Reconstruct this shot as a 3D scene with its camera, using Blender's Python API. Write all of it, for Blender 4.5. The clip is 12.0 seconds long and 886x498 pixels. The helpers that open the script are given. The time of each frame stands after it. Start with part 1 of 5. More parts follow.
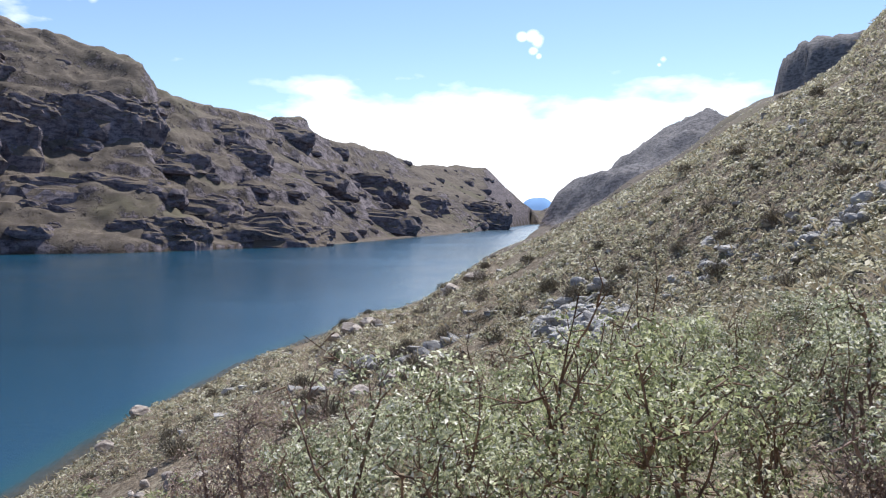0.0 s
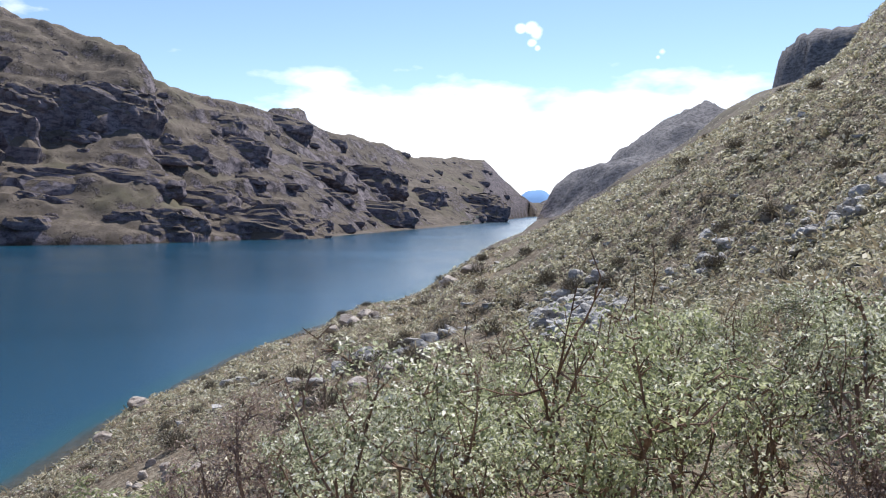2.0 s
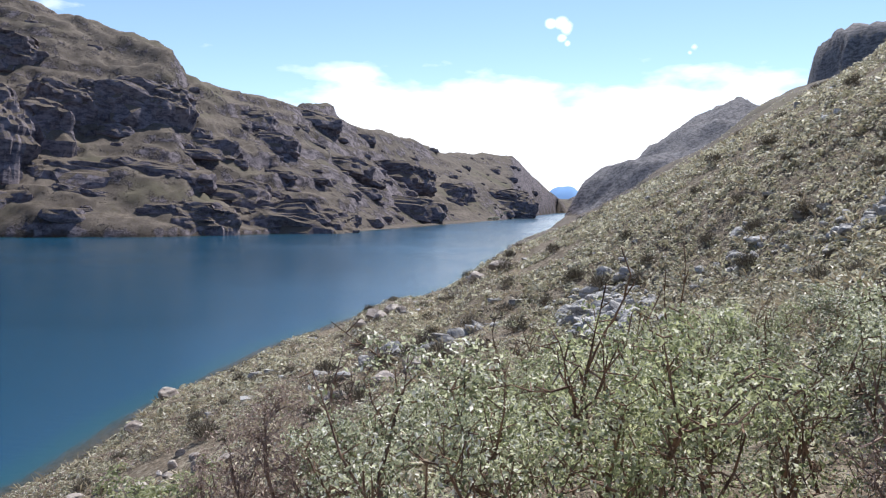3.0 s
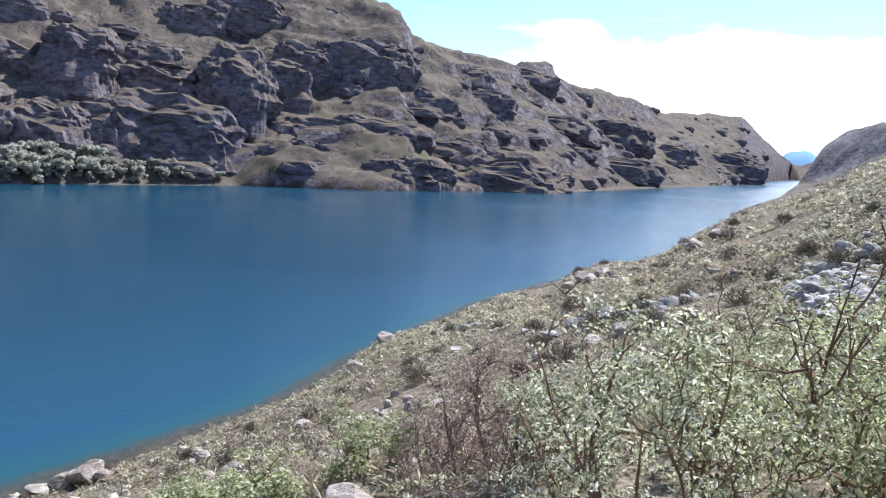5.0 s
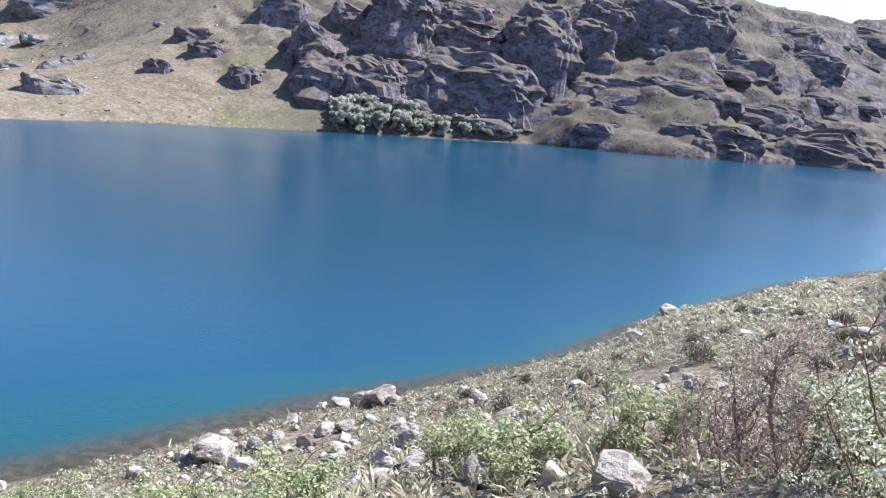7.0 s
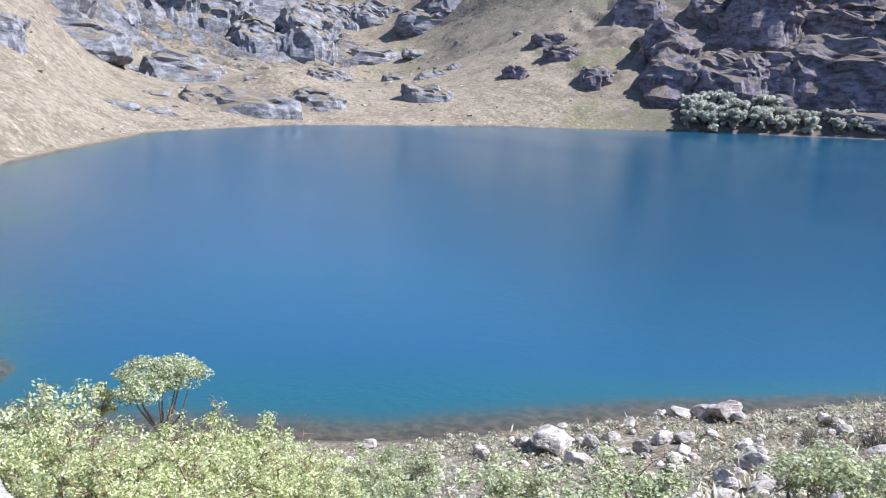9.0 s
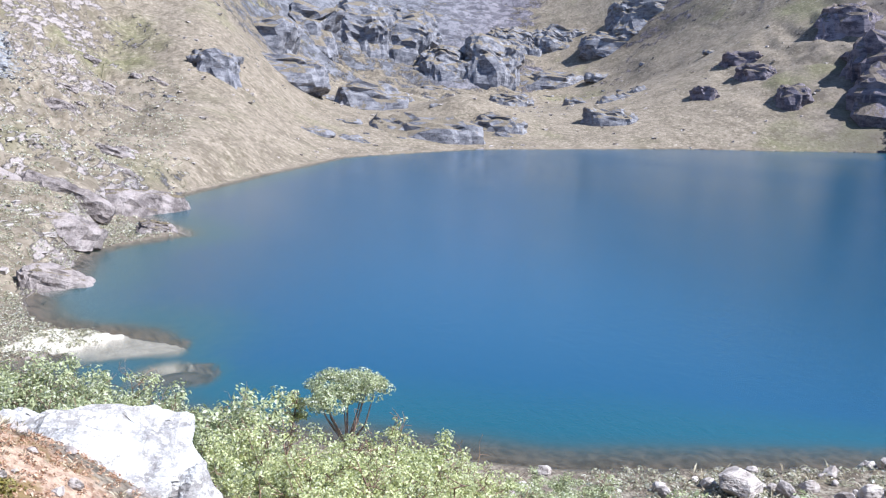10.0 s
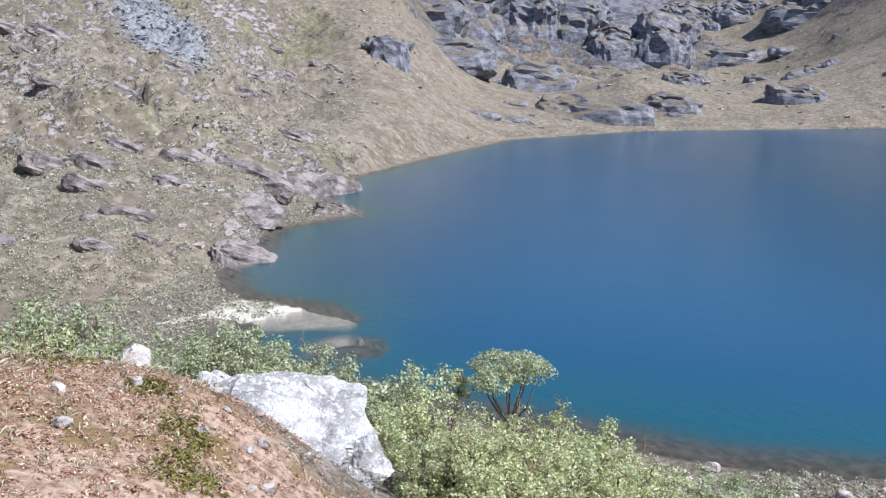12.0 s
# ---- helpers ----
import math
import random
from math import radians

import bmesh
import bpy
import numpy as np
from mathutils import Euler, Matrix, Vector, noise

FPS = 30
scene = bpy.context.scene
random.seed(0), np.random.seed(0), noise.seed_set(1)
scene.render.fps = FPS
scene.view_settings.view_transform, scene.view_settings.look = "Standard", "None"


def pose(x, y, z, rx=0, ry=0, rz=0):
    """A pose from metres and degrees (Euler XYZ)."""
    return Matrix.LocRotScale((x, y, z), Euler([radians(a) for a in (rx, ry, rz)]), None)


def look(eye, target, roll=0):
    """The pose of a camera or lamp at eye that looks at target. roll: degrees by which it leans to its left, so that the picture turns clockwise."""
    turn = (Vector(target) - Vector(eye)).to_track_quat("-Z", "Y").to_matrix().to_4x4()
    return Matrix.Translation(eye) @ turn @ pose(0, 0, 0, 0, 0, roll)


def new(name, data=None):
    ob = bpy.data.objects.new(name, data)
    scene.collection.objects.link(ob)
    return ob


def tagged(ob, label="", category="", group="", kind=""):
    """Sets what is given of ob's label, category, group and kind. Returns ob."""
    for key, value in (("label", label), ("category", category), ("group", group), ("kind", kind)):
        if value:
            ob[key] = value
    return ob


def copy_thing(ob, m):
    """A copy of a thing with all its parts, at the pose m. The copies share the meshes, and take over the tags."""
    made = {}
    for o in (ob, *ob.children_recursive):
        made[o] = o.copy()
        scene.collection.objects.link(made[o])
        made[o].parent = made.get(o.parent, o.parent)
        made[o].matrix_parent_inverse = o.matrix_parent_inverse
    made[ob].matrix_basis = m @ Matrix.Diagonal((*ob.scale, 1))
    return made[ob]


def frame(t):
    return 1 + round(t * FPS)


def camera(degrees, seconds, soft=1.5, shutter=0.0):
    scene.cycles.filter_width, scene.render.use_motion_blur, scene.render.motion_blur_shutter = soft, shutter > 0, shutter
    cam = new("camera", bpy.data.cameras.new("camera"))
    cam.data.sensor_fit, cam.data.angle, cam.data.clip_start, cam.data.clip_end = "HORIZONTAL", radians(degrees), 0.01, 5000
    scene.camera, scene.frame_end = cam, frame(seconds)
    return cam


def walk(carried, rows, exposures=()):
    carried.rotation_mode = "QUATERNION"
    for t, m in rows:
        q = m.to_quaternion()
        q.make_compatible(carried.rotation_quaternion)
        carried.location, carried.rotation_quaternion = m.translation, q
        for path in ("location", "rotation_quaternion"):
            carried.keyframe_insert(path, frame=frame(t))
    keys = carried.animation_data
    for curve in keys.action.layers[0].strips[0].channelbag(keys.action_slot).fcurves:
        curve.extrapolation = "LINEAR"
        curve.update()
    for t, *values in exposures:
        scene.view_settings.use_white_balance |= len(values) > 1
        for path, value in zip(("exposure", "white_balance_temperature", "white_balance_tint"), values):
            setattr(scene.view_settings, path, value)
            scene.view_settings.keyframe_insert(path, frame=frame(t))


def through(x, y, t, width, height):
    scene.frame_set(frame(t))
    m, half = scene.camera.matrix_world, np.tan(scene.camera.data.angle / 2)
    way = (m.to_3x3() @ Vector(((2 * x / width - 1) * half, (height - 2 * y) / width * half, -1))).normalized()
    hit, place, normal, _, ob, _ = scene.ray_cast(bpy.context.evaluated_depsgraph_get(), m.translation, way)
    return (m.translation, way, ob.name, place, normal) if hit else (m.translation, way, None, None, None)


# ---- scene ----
import functools
# ---------- camera: somebody turns on the spot, the camera at arm's length ----------
cam = camera(60.4, 12.0, soft=1.2)
EYE, ARM = 12.0, 0.30
ROWS = [
    (0.0, 0.00, -2.50, 0.00), (0.5, 0.06, -2.71, -0.50), (1.0, 0.06, -2.89, -0.21), (1.5, -0.09, -3.11, -0.17),
    (2.0, -0.14, -3.09, -0.14), (2.5, 0.13, -3.00, -0.30), (2.7, 0.64, -3.12, -0.38), (4.3, 11.28, -5.61, -1.95),
    (4.5, 12.93, -5.99, -1.96), (5.0, 17.86, -6.80, -2.02), (5.5, 22.43, -7.55, -2.65), (6.0, 28.11, -8.67, -3.16),
    (6.5, 34.00, -9.80, -3.90), (6.7, 36.22, -10.16, -4.13), (8.3, 56.23, -12.89, -2.75), (8.5, 58.78, -12.69, -2.83),
    (9.0, 65.09, -12.15, -1.86), (9.5, 71.52, -11.33, -1.45), (10.0, 78.40, -10.66, -0.66), (10.5, 85.63, -10.38, -0.02),
    (11.0, 91.34, -10.90, 0.27), (11.5, 91.25, -11.72, -0.01), (12.0, 90.63, -11.96, 0.53),
]
EXPOSURES = [(0.0, 0.52, 6350, 10), (2.5, 0.52, 6350, 10), (4.5, 0.82, 6100, 10), (6.5, 1.28, 6000, 10), (8.5, 1.32, 5800, 10), (9.5, 1.26, 5750, 10), (10.5, 1.05, 5700, 10), (11.0, 0.85, 5700, 10), (12.0, 0.75, 5720, 10)]
walk(cam, [(t, pose(-ARM * math.sin(radians(yaw)), ARM * math.cos(radians(yaw)) - ARM, EYE, 90 + pitch, roll, yaw))
           for t, yaw, pitch, roll in ROWS], EXPOSURES)

# ---------- sky and sun ----------
SUN_EL, SUN_AZ = 52.0, 20.0          # degrees; azimuth clockwise from +y
sun_way = Vector((math.sin(radians(SUN_AZ)) * math.cos(radians(SUN_EL)),
                  math.cos(radians(SUN_AZ)) * math.cos(radians(SUN_EL)), math.sin(radians(SUN_EL))))
sun = new("sun", bpy.data.lights.new("sun", "SUN"))
sun.data.energy, sun.data.angle, sun.data.color = 4.8, radians(0.5), (1.0, 0.95, 0.88)
sun.matrix_world = look(sun_way * 50, (0, 0, 0))

world = bpy.data.worlds.new("sky")
scene.world = world
world.use_nodes = True
wn, wl = world.node_tree.nodes, world.node_tree.links
wn.clear()


sky = wn.new("ShaderNodeTexSky")
sky.sky_type, sky.sun_disc = "NISHITA", False
sky.sun_elevation, sky.sun_rotation, sky.altitude = radians(SUN_EL), radians(SUN_AZ), 3800
sky.air_density, sky.dust_density = 1.3, 0.6
coord = wn.new("ShaderNodeTexCoord")
sep = wn.new("ShaderNodeSeparateXYZ")
wl.new(coord.outputs["Generated"], sep.inputs[0])
warp = wn.new("ShaderNodeMapping")
warp.inputs["Scale"].default_value = (1.0, 1.0, 2.6)
wl.new(coord.outputs["Generated"], warp.inputs["Vector"])
puff = wn.new("ShaderNodeTexNoise")
puff.inputs["Scale"].default_value, puff.inputs["Detail"].default_value = 11.0, 8.0
puff.inputs["Roughness"].default_value = 0.5
wl.new(warp.outputs[0], puff.inputs["Vector"])


def wmath(op, a, b=None, clamp=False):
    n = wn.new("ShaderNodeMath")
    n.operation, n.use_clamp = op, clamp
    for i, v in enumerate((a, b)):
        if v is None:
            continue
        if isinstance(v, (int, float)):
            n.inputs[i].default_value = v
        else:
            wl.new(v, n.inputs[i])
    return n.outputs[0]


# a bank of bright cumulus that stands low round the horizon
edge = wmath("ADD", wmath("MULTIPLY", sep.outputs["Z"], -1.0), wmath("MULTIPLY", puff.outputs["Fac"], 0.16))
ahead = wn.new("ShaderNodeVectorMath")
ahead.operation = "DOT_PRODUCT"
wl.new(coord.outputs["Generated"], ahead.inputs[0])
ahead.inputs[1].default_value = (0.10, 0.99, 0.08)
bank = wmath("MULTIPLY", wmath("ADD", edge, wmath("MULTIPLY", wmath("SUBTRACT", ahead.outputs["Value"], 0.66), 0.26)), 20.0, True)
cloud = bank
# small single puffs
for az, el, size in ((5.9, 13.0, 0.004), (6.6, 13.0, 0.005), (7.0, 12.6, 0.005), (6.7, 12.0, 0.004), (7.1, 11.6, 0.003), (16.0, 11.1, 0.005), (15.7, 10.7, 0.003), (-29.0, 14.6, 0.030), (-26.0, 14.9, 0.018), (-24.4, 14.4, 0.008)):
    way = Vector((math.sin(radians(az)) * math.cos(radians(el)), math.cos(radians(az)) * math.cos(radians(el)), math.sin(radians(el))))
    near = wn.new("ShaderNodeVectorMath")
    near.operation = "DISTANCE"
    wl.new(coord.outputs["Generated"], near.inputs[0])
    near.inputs[1].default_value = way
    blob = wmath("SUBTRACT", wmath("MULTIPLY", wmath("SUBTRACT", puff.outputs["Fac"], 0.34), size * 6.5), near.outputs["Value"])
    cloud = wmath("MAXIMUM", cloud, wmath("MULTIPLY", wmath("MULTIPLY", blob, 1.0 / size, True), 0.7))
mixc = wn.new("ShaderNodeMix")
mixc.data_type = "RGBA"
wl.new(cloud, mixc.inputs["Factor"])
wl.new(sky.outputs[0], mixc.inputs["A"])
mixc.inputs["B"].default_value = (9.6, 9.8, 10.2, 1)
back = wn.new("ShaderNodeBackground")
back.inputs["Strength"].default_value = 0.115
wl.new(mixc.outputs["Result"], back.inputs["Color"])
wout = wn.new("ShaderNodeOutputWorld")
wl.new(back.outputs[0], wout.inputs[0])

# ---------- materials ----------


class Nodes:
    """A small writer of node materials."""

    def __init__(self, name):
        self.mat = bpy.data.materials.new(name)
        self.mat.use_nodes = True
        self.tree = self.mat.node_tree
        self.tree.nodes.clear()
        self.out = self.tree.nodes.new("ShaderNodeOutputMaterial")
        self.place = self.tree.nodes.new("ShaderNodeNewGeometry").outputs["Position"]

    def add(self, kind, **props):
        n = self.tree.nodes.new(kind)
        for key, value in props.items():
            setattr(n, key, value)
        return n

    def link(self, a, b):
        self.tree.links.new(a, b)

    def put(self, socket, value):
        if isinstance(value, (int, float)):
            socket.default_value = value
        elif isinstance(value, tuple):
            socket.default_value = (*value, 1) if len(value) == 3 and socket.type == "RGBA" else value
        else:
            self.link(value, socket)

    def noise(self, scale, detail=4, rough=0.55, stretch=None, place=None, lo=0.0, hi=1.0):
        n = self.add("ShaderNodeTexNoise")
        n.inputs["Scale"].default_value, n.inputs["Detail"].default_value, n.inputs["Roughness"].default_value = scale, detail, rough
        source = place or self.place
        if stretch:
            m = self.add("ShaderNodeMapping")
            m.inputs["Scale"].default_value = stretch[:3]
            if len(stretch) > 3:
                m.inputs["Rotation"].default_value = [radians(a) for a in stretch[3:]]
            self.link(source, m.inputs["Vector"])
            source = m.outputs[0]
        self.link(source, n.inputs["Vector"])
        return self.ramp(n.outputs["Fac"], lo, hi) if (lo, hi) != (0.0, 1.0) else n.outputs["Fac"]

    def ramp(self, x, lo, hi):
        n = self.add("ShaderNodeMapRange")
        n.interpolation_type = "SMOOTHSTEP"
        self.put(n.inputs["Value"], x)
        n.inputs["From Min"].default_value, n.inputs["From Max"].default_value = lo, hi
        return n.outputs["Result"]

    def math(self, op, a, b=0.0):
        n = self.add("ShaderNodeMath", operation=op)
        self.put(n.inputs[0], a)
        self.put(n.inputs[1], b)
        return n.outputs[0]

    def mix(self, fac, a, b, blend="MIX"):
        n = self.add("ShaderNodeMix", data_type="RGBA", blend_type=blend)
        self.put(n.inputs["Factor"], fac)
        self.put(n.inputs["A"], a)
        self.put(n.inputs["B"], b)
        return n.outputs["Result"]

    def attribute(self, name):
        n = self.add("ShaderNodeAttribute", attribute_name=name)
        return n.outputs["Fac"]

    def random(self, island=False):
        if island:
            return self.add("ShaderNodeNewGeometry").outputs["Random Per Island"]
        return self.add("ShaderNodeObjectInfo").outputs["Random"]

    def bump(self, height, strength, distance):
        n = self.add("ShaderNodeBump")
        n.inputs["Strength"].default_value, n.inputs["Distance"].default_value = strength, distance
        self.link(height, n.inputs["Height"])
        return n.outputs[0]

    def surface(self, color, rough=0.8, normal=None, spec=0.3, through=0.0, alpha=None):
        b = self.add("ShaderNodeBsdfPrincipled")
        self.put(b.inputs["Base Color"], color)
        self.put(b.inputs["Roughness"], rough)
        b.inputs["Specular IOR Level"].default_value = spec
        if normal is not None:
            self.link(normal, b.inputs["Normal"])
        if alpha is not None:
            self.put(b.inputs["Alpha"], alpha)
        shader = b.outputs[0]
        if through:
            t = self.add("ShaderNodeBsdfTranslucent")
            self.put(t.inputs["Color"], color)
            m = self.add("ShaderNodeMixShader")
            m.inputs[0].default_value = through
            self.link(shader, m.inputs[1])
            self.link(t.outputs[0], m.inputs[2])
            shader = m.outputs[0]
        self.link(shader, self.out.inputs["Surface"])
        return self.mat


def ground_material():
    m = Nodes("mountain_ground")
    far, pale = m.attribute("far"), m.attribute("pale")
    sepn = m.add("ShaderNodeSeparateXYZ")
    m.link(m.add("ShaderNodeNewGeometry").outputs["Normal"], sepn.inputs[0])
    upness = sepn.outputs["Z"]
    n_big = m.noise(0.022, 5, 0.6)
    n_mid = m.noise(0.16, 7, 0.65)
    n_fine = m.noise(1.3, 6, 0.65)
    n_grain = m.noise(9.0, 5, 0.65)
    strata = m.noise(0.20, 7, 0.66, stretch=(0.8, 0.8, 1.9, 16, 12, 0))
    n_rag = m.noise(0.42, 9, 0.74)
    # dry puna grass, olive to straw
    grass = m.mix(m.ramp(n_mid, 0.35, 0.65), (0.086, 0.071, 0.063), (0.165, 0.137, 0.116))
    grass = m.mix(m.math("MULTIPLY", m.ramp(n_rag, 0.52, 0.62), 0.6), grass, (0.045, 0.036, 0.025))
    grass = m.mix(m.ramp(n_big, 0.52, 0.68), grass, (0.105, 0.095, 0.066))
    straw = m.mix(m.ramp(n_mid, 0.36, 0.62), (0.140, 0.114, 0.086), (0.212, 0.175, 0.134))
    straw = m.mix(m.ramp(n_big, 0.56, 0.70), straw, (0.150, 0.140, 0.075))
    speck = m.noise(0.75, 7, 0.74)
    straw = m.mix(m.math("MULTIPLY", m.ramp(m.noise(0.09, 6, 0.68), 0.52, 0.64), 0.5), straw, (0.120, 0.104, 0.070))
    straw = m.mix(m.math("MULTIPLY", m.ramp(speck, 0.53, 0.61), 0.75), straw, (0.100, 0.082, 0.054))
    straw = m.mix(m.math("MULTIPLY", m.ramp(speck, 0.47, 0.40), 0.55), straw, (0.340, 0.290, 0.220))
    grass = m.mix(m.attribute("straw"), grass, straw)
    grass = m.mix(m.math("MULTIPLY", m.ramp(n_fine, 0.50, 0.70), 0.75), grass, (0.075, 0.060, 0.034))
    near_soil = m.mix(m.ramp(n_grain, 0.35, 0.65), (0.076, 0.062, 0.048), (0.215, 0.172, 0.132))
    near_soil = m.mix(m.ramp(m.noise(3.6, 5, 0.7), 0.50, 0.60), near_soil, (0.265, 0.232, 0.180))
    near_soil = m.mix(m.ramp(n_fine, 0.54, 0.66), near_soil, (0.105, 0.082, 0.058))
    grass = m.mix(far, near_soil, grass)
    dipping = m.noise(0.55, 6, 0.66, stretch=(0.28, 1.5, 1.5, 0, 0, -56))
    # weathered purple-grey rock with paler lichen and dark streaks
    rock = m.mix(m.ramp(strata, 0.40, 0.60), (0.090, 0.077, 0.092), (0.225, 0.192, 0.210))
    rock = m.mix(m.math("MULTIPLY", m.ramp(n_rag, 0.53, 0.60), 0.75), rock, (0.028, 0.025, 0.029))
    rock = m.mix(m.math("MULTIPLY", m.ramp(n_rag, 0.44, 0.38), 0.6), rock, (0.235, 0.215, 0.215))
    # lighter blue-grey rock: distance haze put into the colour; the bank's dipping rock is brown
    light_hazy_rock = m.mix(m.ramp(strata, 0.40, 0.60), (0.080, 0.080, 0.092), (0.190, 0.188, 0.205))
    light_hazy_rock = m.mix(m.math("MULTIPLY", m.ramp(n_rag, 0.52, 0.62), 0.7), light_hazy_rock, (0.105, 0.100, 0.105))
    light_hazy_rock = m.mix(m.attribute("dip"), light_hazy_rock, m.mix(m.ramp(dipping, 0.40, 0.60), (0.125, 0.104, 0.096), (0.340, 0.292, 0.270)))
    rock = m.mix(pale, rock, light_hazy_rock)
    rock = m.mix(m.math("MULTIPLY", m.ramp(n_fine, 0.53, 0.72), 0.8), rock, (0.045, 0.040, 0.042))
    rock = m.mix(m.math("MULTIPLY", m.ramp(n_grain, 0.55, 0.72), 0.6), rock, (0.26, 0.245, 0.24))
    bare = m.math("ADD", m.attribute("rock"), m.math("MULTIPLY", m.math("SUBTRACT", n_mid, 0.5), 1.6))
    bare = m.math("ADD", bare, m.math("MULTIPLY", m.math("SUBTRACT", n_fine, 0.5), 0.7))
    bare = m.math("ADD", bare, m.math("MULTIPLY", m.math("MULTIPLY", m.math("SUBTRACT", dipping, 0.5), 2.6), m.attribute("dip")))
    bare = m.math("ADD", bare, m.math("MULTIPLY", m.math("SUBTRACT", n_rag, 0.5), 0.9))
    bare = m.math("ADD", bare, m.math("MULTIPLY", m.math("SUBTRACT", 0.72, upness), 1.3))
    color = m.mix(m.ramp(bare, 0.36, 0.56), grass, rock)
    scree = m.mix(m.ramp(m.noise(1.6, 5, 0.7), 0.35, 0.62), (0.11, 0.11, 0.115), (0.27, 0.27, 0.28))
    color = m.mix(m.ramp(m.math("ADD", m.attribute("scree"), m.math("MULTIPLY", m.math("SUBTRACT", n_fine, 0.5), 0.9)), 0.42, 0.58), color, scree)
    sand = m.mix(m.ramp(n_fine, 0.35, 0.65), (0.46, 0.415, 0.345), (0.60, 0.55, 0.47))
    sandy = m.ramp(m.math("ADD", m.attribute("sand"), m.math("MULTIPLY", m.math("SUBTRACT", n_fine, 0.5), 0.25)), 0.45, 0.55)
    # heath of rust-coloured cushion plants by the outcrop
    heath = m.mix(m.ramp(n_grain, 0.35, 0.62), (0.205, 0.124, 0.084), (0.430, 0.312, 0.230))
    heath = m.mix(m.ramp(n_fine, 0.52, 0.62), heath, (0.190, 0.130, 0.062))
    color = m.mix(m.ramp(m.math("ADD", m.attribute("heath"), m.math("MULTIPLY", m.math("SUBTRACT", n_fine, 0.5), 0.8)), 0.42, 0.58), color, heath)
    # the lake's stony bed
    bed = m.mix(m.ramp(n_fine, 0.35, 0.65), (0.045, 0.033, 0.026), (0.110, 0.082, 0.064))
    color = m.mix(m.attribute("bed"), color, bed)
    color = m.mix(m.math("MULTIPLY", sandy, m.math("SUBTRACT", 1.0, m.math("MULTIPLY", m.attribute("bed"), 0.55))), color, sand)
    relief = m.math("ADD", m.math("MULTIPLY", n_fine, 0.5), m.math("MULTIPLY", n_grain, 0.16))
    relief_far = m.math("ADD", m.math("MULTIPLY", n_mid, 2.0), m.math("MULTIPLY", n_rag, 1.5))
    stony = m.math("ADD", 0.10, m.math("MULTIPLY", m.ramp(bare, 0.36, 0.56), 0.90))
    relief = m.math("ADD", m.math("MULTIPLY", relief, m.math("MAXIMUM", m.math("SUBTRACT", 1.0, far), stony)), m.math("MULTIPLY", m.math("MULTIPLY", relief_far, far), stony))
    return m.surface(color, 0.93, m.bump(relief, 0.75, 0.6), spec=0.15)


def water_material():
    m = Nodes("lake_water")
    depth = m.attribute("depth")
    wave_a = m.noise(1.1, 4, 0.6, stretch=(1.0, 1.9, 1.0, 0, 0, 25))
    wave_b = m.noise(5.0, 3, 0.6, stretch=(1.0, 1.6, 1.0, 0, 0, 40))
    gust = m.noise(0.018, 3, 0.5, stretch=(0.5, 1.6, 1.0, 0, 0, -10))
    body = m.mix(m.ramp(depth, 0.15, 2.6), (0.022, 0.050, 0.046), (0.006, 0.055, 0.074))
    body = m.mix(m.ramp(depth, 2.2, 9.0), body, (0.003, 0.045, 0.089))
    h = m.math("ADD", wave_a, m.math("MULTIPLY", wave_b, 0.35))
    see = m.ramp(depth, -0.3, 1.5)
    cover = m.math("ADD", 0.12, m.math("MULTIPLY", see, 0.88))
    rough = m.math("ADD", 0.19, m.math("MULTIPLY", m.ramp(gust, 0.35, 0.75), 0.06))
    return m.surface(body, rough, m.bump(h, 0.36, 0.05), spec=0.38, alpha=cover)


def leaf_material(name, dark, light, third, through=0.28, rough=0.42):
    m = Nodes(name)
    r = m.random(island=True)
    c = m.mix(m.ramp(r, 0.15, 0.75), dark, light)
    c = m.mix(m.ramp(r, 0.84, 0.88), c, third)
    c = m.mix(m.math("MULTIPLY", m.random(), 0.35), c, tuple(0.72 * a for a in dark))
    return m.surface(c, max(rough, 0.5), spec=0.4, through=through)


def bark_material(name, a, b):
    m = Nodes(name)
    n = m.noise(14, 5, 0.7, stretch=(1, 1, 0.25))
    return m.surface(m.mix(m.ramp(n, 0.35, 0.65), a, b), 0.85, m.bump(n, 0.6, 0.02))


def stone_material(name, dark, light, lichen, scale=1.0, cover=0.56):
    m = Nodes(name)
    n1 = m.noise(1.1 * scale, 6, 0.65)
    n2 = m.noise(5.0 * scale, 6, 0.7)
    n3 = m.noise(26.0 * scale, 4, 0.7)
    bands = m.noise(2.2 * scale, 5, 0.6, stretch=(0.4, 0.4, 3.0, 15, 10, 0))
    c = m.mix(m.ramp(m.math("ADD", m.math("MULTIPLY", n1, 0.5), m.math("MULTIPLY", bands, 0.5)), 0.38, 0.60), dark, light)
    c = m.mix(m.math("MULTIPLY", m.ramp(n2, cover, cover + 0.16), 0.85), c, lichen)
    c = m.mix(m.ramp(n2, 0.43, 0.36), c, tuple(0.42 * a for a in dark))
    c = m.mix(m.math("MULTIPLY", m.ramp(n3, 0.55, 0.72), 0.5), c, tuple(0.5 * a for a in dark))
    c = m.mix(m.math("MULTIPLY", m.random(), 0.4), c, dark)
    relief = m.math("ADD", m.math("MULTIPLY", n2, 0.7), m.math("ADD", m.math("MULTIPLY", n3, 0.15), bands))
    return m.surface(c, 0.9, m.bump(relief, 0.9, 0.10 / scale), spec=0.2)


